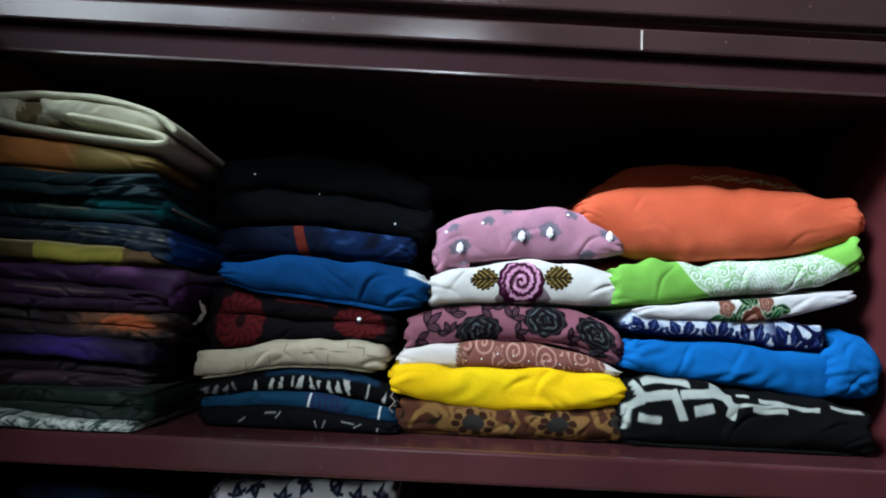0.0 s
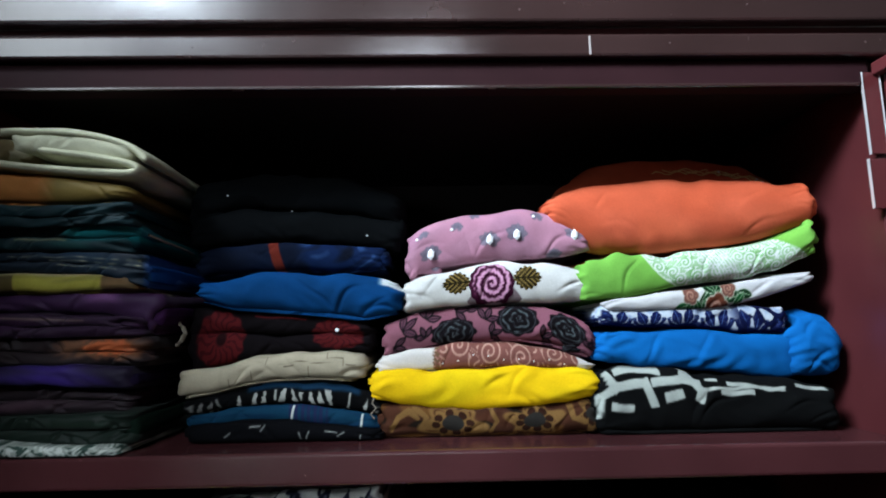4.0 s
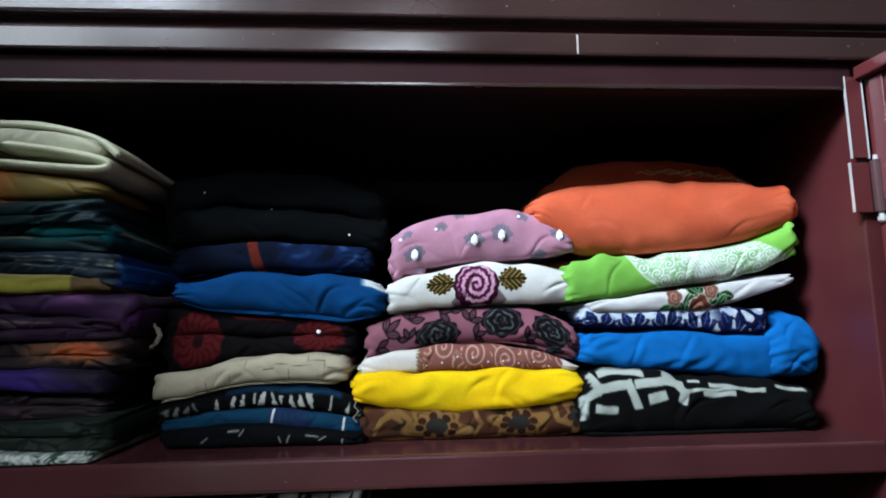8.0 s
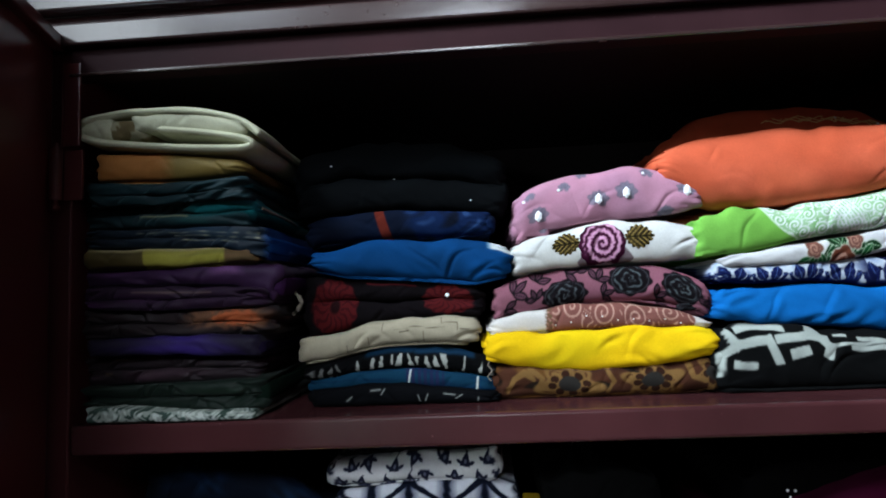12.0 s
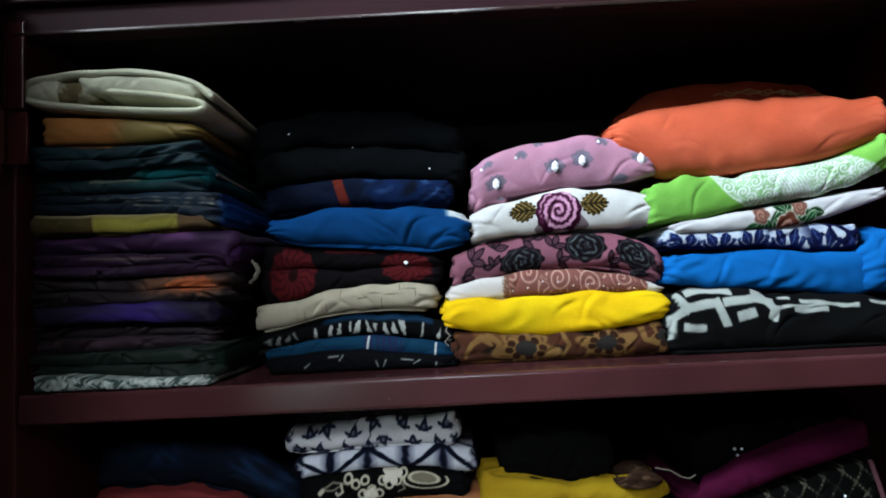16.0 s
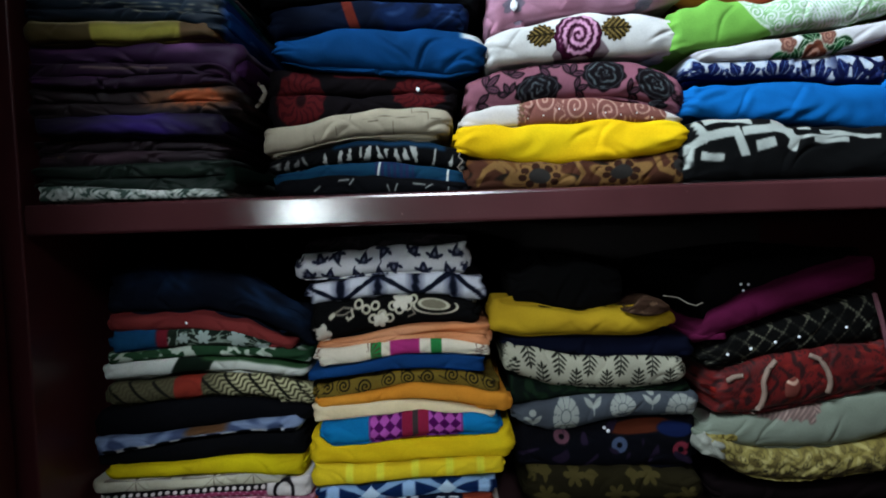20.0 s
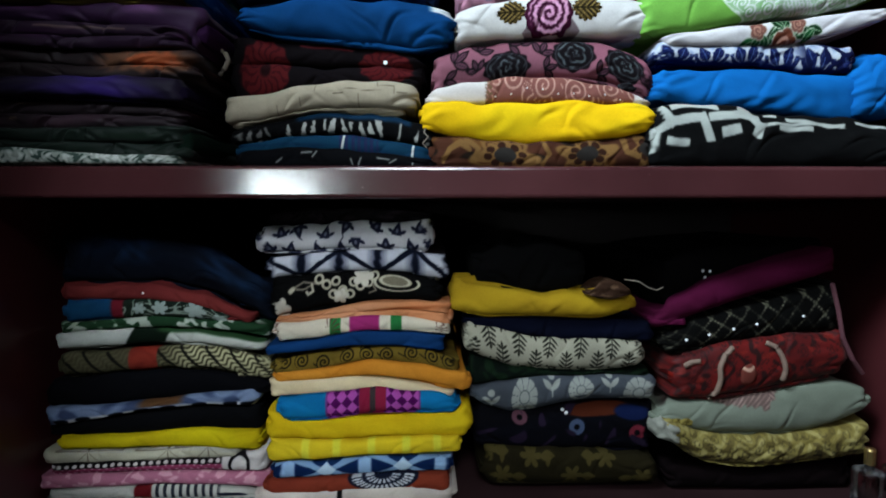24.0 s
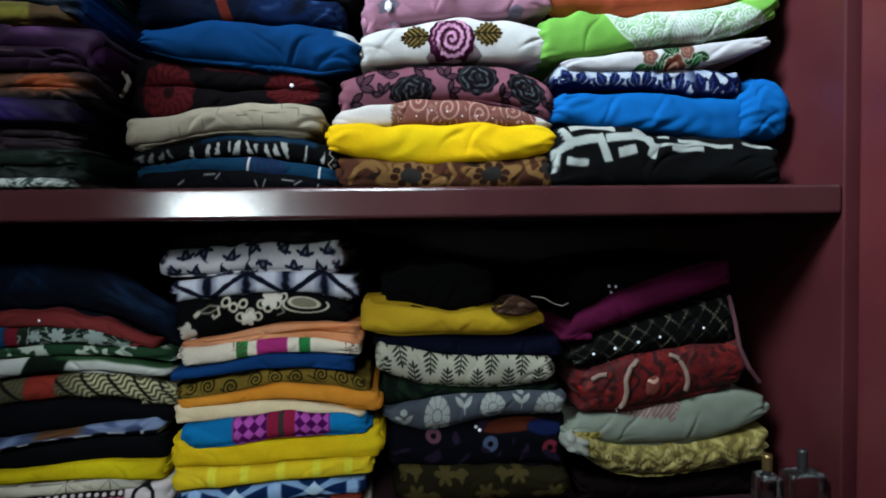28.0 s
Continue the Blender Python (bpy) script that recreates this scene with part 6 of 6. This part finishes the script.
def folded_sheet(name, points, thick, y0, y1, mat_print, parent, label=""):
    """A thick sheet whose cut edge faces front: a line of points bent in x and z, given thickness and depth, with a rounded front edge."""
    pts = np.array(points)
    along = np.concatenate([[0], np.cumsum(np.hypot(*np.diff(pts, axis=0).T))])
    fine = np.linspace(0, along[-1], 90)
    kern = np.hanning(9) / np.hanning(9).sum()
    line_xz = np.stack([np.convolve(np.pad(np.interp(fine, along, pts[:, k]), 4, mode="edge"), kern, "valid") for k in (0, 1)], 1)
    t = np.gradient(line_xz, axis=0)
    t /= np.linalg.norm(t, axis=1)[:, None]
    normal = np.stack([-t[:, 1], t[:, 0]], 1)
    half = 0.5 * thick * np.minimum(1, 0.35 + np.minimum(fine, along[-1] - fine) / (0.8 * thick))
    loop = np.concatenate([line_xz + normal * half[:, None], (line_xz - normal * half[:, None])[::-1]])
    core = np.concatenate([line_xz, line_xz[::-1]])
    far = np.concatenate([fine, fine[::-1]])
    n, rows = len(loop), []
    for inset, y in ((1.0, 0.0), (0.6, 0.0006), (0.25, 0.0022), (0.06, 0.0045), (0.0, 0.008), (0.0, 0.03), (0.0, 0.07), (0.0, 0.12), (0.0, 0.2), (0.0, y1 - y0)):
        xz = loop * (1 - inset) + core * inset
        wob = 0.0016 * nz(far, far * 0 + y, 0.05, 0.05, 77)
        sag = 0.0014 * nz(far + 0.3, far * 0 + y, 0.06, 0.06, 31) * (y > 0.004)
        rows.append(np.stack([xz[:, 0] + sag, np.full(n, y0 + y) + wob * (y < 0.05), xz[:, 1] + sag], 1))
    m = len(rows)
    i, j = np.meshgrid(np.arange(m - 1), np.arange(n), indexing="ij")
    k = (j + 1) % n
    quads = np.stack([i * n + j, i * n + k, (i + 1) * n + k, (i + 1) * n + j], -1).reshape(-1, 4)
    me = bpy.data.meshes.new(name)
    me.from_pydata(np.concatenate(rows).tolist(), [], quads.tolist())
    bm = bmesh.new()
    bm.from_mesh(me)
    bmesh.ops.recalc_face_normals(bm, faces=bm.faces[:])
    bm.to_mesh(me)
    bm.free()
    me.polygons.foreach_set("use_smooth", [True] * len(me.polygons))
    X = np.tile(far, m)
    Y = np.repeat([r[0, 1] for r in rows], n)
    rgb = lin(np.clip(mat_print(X, Y, along[-1], y1 - y0, 9), 0, 1))
    dye = me.color_attributes.new("print", "FLOAT_COLOR", "POINT")
    dye.data.foreach_set("color", np.concatenate([rgb, np.ones((len(rgb), 1))], 1).ravel().astype(np.float32))
    me.materials.append(COTTON)
    ob = new(name, me)
    ob.parent = parent
    return tagged(ob, label)


folded_sheet("quilt_layer", [(-0.408, 1.5655), (-0.365, 1.5600), (-0.322, 1.5525), (-0.296, 1.5465), (-0.2905, 1.5420), (-0.300, 1.5375), (-0.348, 1.5405), (-0.420, 1.5465), (-0.474, 1.5530), (-0.497, 1.5610), (-0.503, 1.5700), (-0.494, 1.5810), (-0.440, 1.5878), (-0.382, 1.5845), (-0.335, 1.5785), (-0.308, 1.5700), (-0.293, 1.5590), (-0.286, 1.5480)], 0.0088, -0.003, 0.33, QF, quilt)
fold_mesh("quilt_lining", "tan lining showing in the fold", -0.474, -0.420, (1.5570, 1.5565, 1.5560), (1.5790, 1.5795, 1.5790), 0.001, 0.2, mottle((0.42, 0.37, 0.26), (0.6, 0.58, 0.48), 0.014), rc=0.012, parent=quilt, dens=0.6)
fold_mesh("quilt_fold", "", -0.436, -0.304, (1.5630, 1.5615, 1.5580, 1.5530), (1.5840, 1.5830, 1.5800, 1.5710), -0.001, 0.3, QF, rc=0.01, parent=quilt, dens=0.6)

fold_mesh("quilt_fold", "", -0.499, -0.456, (1.5600, 1.5580, 1.5570), (1.5770, 1.5800, 1.5810), 0.0, 0.2, QF, rc=0.008, parent=quilt, dens=0.4)

# ---- sewn-on work ----
L_ROSE = "white cotton kurta with an embroidered spiral rose"
patch(L_ROSE, "embroidered_rose", 0.475, 0.5, 0.0268, 0.026, rosecolour, 0.0016, "purple and lilac embroidered spiral rose", 14)
for a, s in ((0.285, -1), (0.668, 1)):
    patch(L_ROSE, "embroidered_leaf", a, 0.6, 0.0165, 0.0118, lambda x, y, r, s=s: over(over(base(x, (0.13, 0.1, 0.05)), soft(np.abs(np.mod(-s * x * 2.6 + np.abs(y) * 2.2, 1) - 0.5) - 0.17, 0.2), (0.52, 0.44, 0.25)), soft(np.abs(y) - 0.07, 0.06), (0.12, 0.1, 0.04)), 0.0012, "olive embroidered leaf", 17, True, 8, 102)
L_PINK = "pink sheer kurta with mirror-work flowers"
for a, v, size in MIRRORS:
    stone(L_PINK, a, v, 0.0048, "mirror_stone", None, 1.45)
for a, v in ((0.24, 0.72), (0.69, 0.88), (0.05, 0.8)):
    stone(L_PINK, a, v, 0.0022, "mirror_stone")
stone("black-maroon kurta with red rosette prints", 0.81, 0.62, 0.0028)
for a, v in ((0.47, 0.48), (0.83, 0.16), (0.18, 0.7)):
    stone("black dress dotted with small glass stones", a, v, 0.0012)
for a, v in ((0.24, 0.42), (0.285, 0.36), (0.255, 0.25)):
    stone("black dress with three small crystal beads", a, v + 0.1, 0.002)
for a, size in ((0.11, 0.0021), (0.24, 0.0022), (0.38, 0.0021), (0.51, 0.0018), (0.78, 0.0018)):
    stone("black net dress with a sequinned diamond lattice", a, 0.5, size, "sequin", STONE)
stone("plain coral-red cotton kurta folded flat", 0.44, 0.5, 0.0016)
for a, v in ((0.49, 0.9), (0.51, 0.84)):
    stone("dark navy floral kurta with rust and pink motifs", a, v, 0.0026)
L_OR = "bright orange dress with gold thread embroidery"
dress = BY_LABEL[L_OR][0]
fold_mesh("gathered_back", "gathered back of the dress", 0.19, 0.517, (1.47, 1.47, 1.47, 1.475, 1.48, 1.485, 1.49), (1.554, 1.590, 1.597, 1.599, 1.596, 1.587, 1.556), 0.15, 0.24, orange(), wr=0.004, rc=0.03, r=0.03, parent=dress)
back_place = LAST[0]
rng = random.Random(4)
for k in range(9):
    a0 = 0.42 + 0.045 * k
    thread = []
    for q in range(9):
        a = a0 + 0.018 * q
        thread.append(back_place(a, 0.81 - 0.09 * (a - 0.42) + 0.022 * math.sin(q * 1.3 + k * 2) + 0.02 * (k % 3), 0.0015))
    part("gold_thread", rod(thread, 0.0007, 5), GOLD, dress, "shiny gold thread")
for k in range(22):
    a = 0.42 + 0.5 * rng.random()
    bm = bmesh.new()
    bmesh.ops.create_icosphere(bm, subdivisions=1, radius=0.0008 + 0.0009 * rng.random(), matrix=Matrix.Translation(back_place(a, 0.835 - 0.09 * (a - 0.42) + 0.06 * (rng.random() - 0.4), 0.001)))
    part("gold_sequin", bm, GOLD, dress)
for a, v in ((0.86, 0.81), (0.885, 0.805), (0.7, 0.825)):
    bm = bmesh.new()
    bmesh.ops.create_icosphere(bm, subdivisions=1, radius=0.0019, matrix=Matrix.Translation(back_place(a, v, 0.002)))
    part("glass_stone", bm, STONE, dress, "small sparkling stone")
L_ROLL = "cobalt-blue cotton kurta with a rolled end"
fold_mesh("rolled_end", "", 0.442, 0.507, (1.306, 1.303, 1.302, 1.304, 1.312), (1.358, 1.374, 1.379, 1.375, 1.356), 0.062, 0.3, plain((.03, .38, .67), (.03, .34, .61)), wr=0.003, rc=0.018, r=0.022, parent=BY_LABEL[L_ROLL][0])
yellow_kurta = BY_LABEL["bright yellow crinkled cotton kurta"][0]
part("loose_thread", rod([(-0.046, 0.062, 1.291), (-0.049, 0.056, 1.284), (-0.044, 0.054, 1.279), (-0.050, 0.054, 1.272), (-0.046, 0.055, 1.267)], 0.0009, 6), CREAM_CORD, yellow_kurta, "loose pale thread hanging at the end")
L_BROC = "white kurta with a rose-brown brocade yoke"
for k in range(9):
    stone(L_BROC, 0.3 + 0.07 * k, 0.3 + 0.35 * rng.random(), 0.0011, "bead", SILVER)

purple_sari = BY_LABEL["glossy purple silk sari, loosely folded"][0]
part("cream_lining", rod([(-0.277, 0.075, 1.377), (-0.270, 0.07, 1.372), (-0.267, 0.07, 1.365), (-0.272, 0.072, 1.357), (-0.280, 0.08, 1.352)], 0.0028, 8), LINING, purple_sari, "cream lining edge showing at the end")
for name, pts in (("teal silk sari with a dull gold edge", ((-0.306, 0.05, 1.478), (-0.300, 0.085, 1.474), (-0.297, 0.13, 1.471), (-0.300, 0.16, 1.470))),
                  ("lime-yellow and olive sari with a pale border", ((-0.305, 0.03, 1.420), (-0.295, 0.05, 1.412), (-0.290, 0.08, 1.409), (-0.292, 0.11, 1.407)))):
    part("border_edge", rod(pts, 0.002, 8), LINING, BY_LABEL[name][0], "beige border edge hanging at the end")

red_place = BY_LABEL["red brocade sari with cream braid bands"][1]
for pts in (((0.2, 0.03), (0.245, 0.2), (0.262, 0.42), (0.255, 0.66), (0.29, 0.85), (0.34, 0.95)), ((0.53, 0.93), (0.585, 0.84), (0.62, 0.62), (0.635, 0.4), (0.63, 0.2)), ((0.06, 0.82), (0.1, 0.86), (0.15, 0.84))):
    line_a, line_v = zip(*pts)
    step = np.linspace(0, len(pts) - 1, 22)
    braid = [red_place(np.interp(q, range(len(pts)), line_a), np.interp(q, range(len(pts)), line_v), 0.0015 + 0.0006 * (k % 2)) for k, q in enumerate(step)]
    part("braid", rod(braid, 0.0031, 8), BRAID, BY_LABEL["red brocade sari with cream braid bands"][0], "cream braid sewn on in a curve", True)
patch("red brocade sari with cream braid bands", "embroidered_tulip", 0.425, 0.42, 0.0095, 0.0115, lambda x, y, r: over(base(x, (0.4, 0.2, 0.17)), soft(np.abs(y - 0.5 - 0.6 * x * x) - 0.16, 0.1), (0.72, 0.58, 0.5)), 0.0022, "cream and pink embroidered tulip", 5, False, 8, 40)

sage_kurta = BY_LABEL["pale sage-grey silk kurta"][0]
fold_mesh("satin_edge", "shiny white satin edge at the end", 0.224, 0.250, (0.930, 0.926, 0.922), (0.952, 0.949, 0.944), 0.062, 0.12, plain((0.66, 0.67, 0.62), (0.52, 0.53, 0.48)), wr=0.004, rc=0.008, dens=0.4, parent=sage_kurta, silk_like=True)

# drawstring of the fourth lower stack
red = BY_LABEL["red brocade sari with cream braid bands"][0]
part("cord", rod([(0.432, 0.075, 1.112), (0.436, 0.068, 1.08), (0.438, 0.062, 1.05), (0.448, 0.058, 1.025), (0.462, 0.06, 1.008)], 0.0026, 7), PLUM_CORD, red, "plum drawstring cord")

# ---- small pouch on the yellow kurta ----
pouch = cloth("pouch", "small brown paisley pouch with a pale cord", 0.138, 0.188, (1.099, 1.096, 1.095, 1.096, 1.099), (1.106, 1.117, 1.119, 1.117, 1.108), 0.052, 0.05, mottle((0.2, 0.13, 0.09), (0.36, 0.27, 0.2), 0.007), rc=0.014, end=0.4, category="pouch")
part("cord", rod([(0.180, 0.06, 1.119), (0.195, 0.056, 1.117), (0.206, 0.055, 1.110), (0.216, 0.056, 1.107), (0.224, 0.058, 1.110)], 0.0007, 6), CREAM_CORD, pouch, "pale drawstring cord")

# ---- glass bottles beside the lower stack ----


def bottle(x, y, w, h, cap_r, cap_h, label, metal):
    body = part("perfume_bottle", slab(x - w / 2, x + w / 2, y - 0.014, y + 0.014, FLOOR_2 + 0.0005, FLOOR_2 + h, 0.005, 3), GLASS)
    tagged(body, label, "bottle", "perfume bottles")
    part("collar", lathe([(cap_r * 0.8, 0), (cap_r * 0.8, 0.006)], x, y, FLOOR_2 + h - 0.0005), DARK_STEEL, body)
    part("cap", lathe([(cap_r, 0), (cap_r, cap_h * 0.9), (cap_r * 0.85, cap_h)], x, y, FLOOR_2 + h + 0.005), metal, body, "dull metal cap" if metal is DARK_STEEL else "brass-coloured cap")


bottle(0.452, 0.03, 0.026, 0.052, 0.0058, 0.018, "small clear perfume bottle with a brass-coloured cap", BRASS)
bottle(0.488, 0.02, 0.044, 0.058, 0.0055, 0.020, "square clear perfume bottle with a dull metal cap", DARK_STEEL)
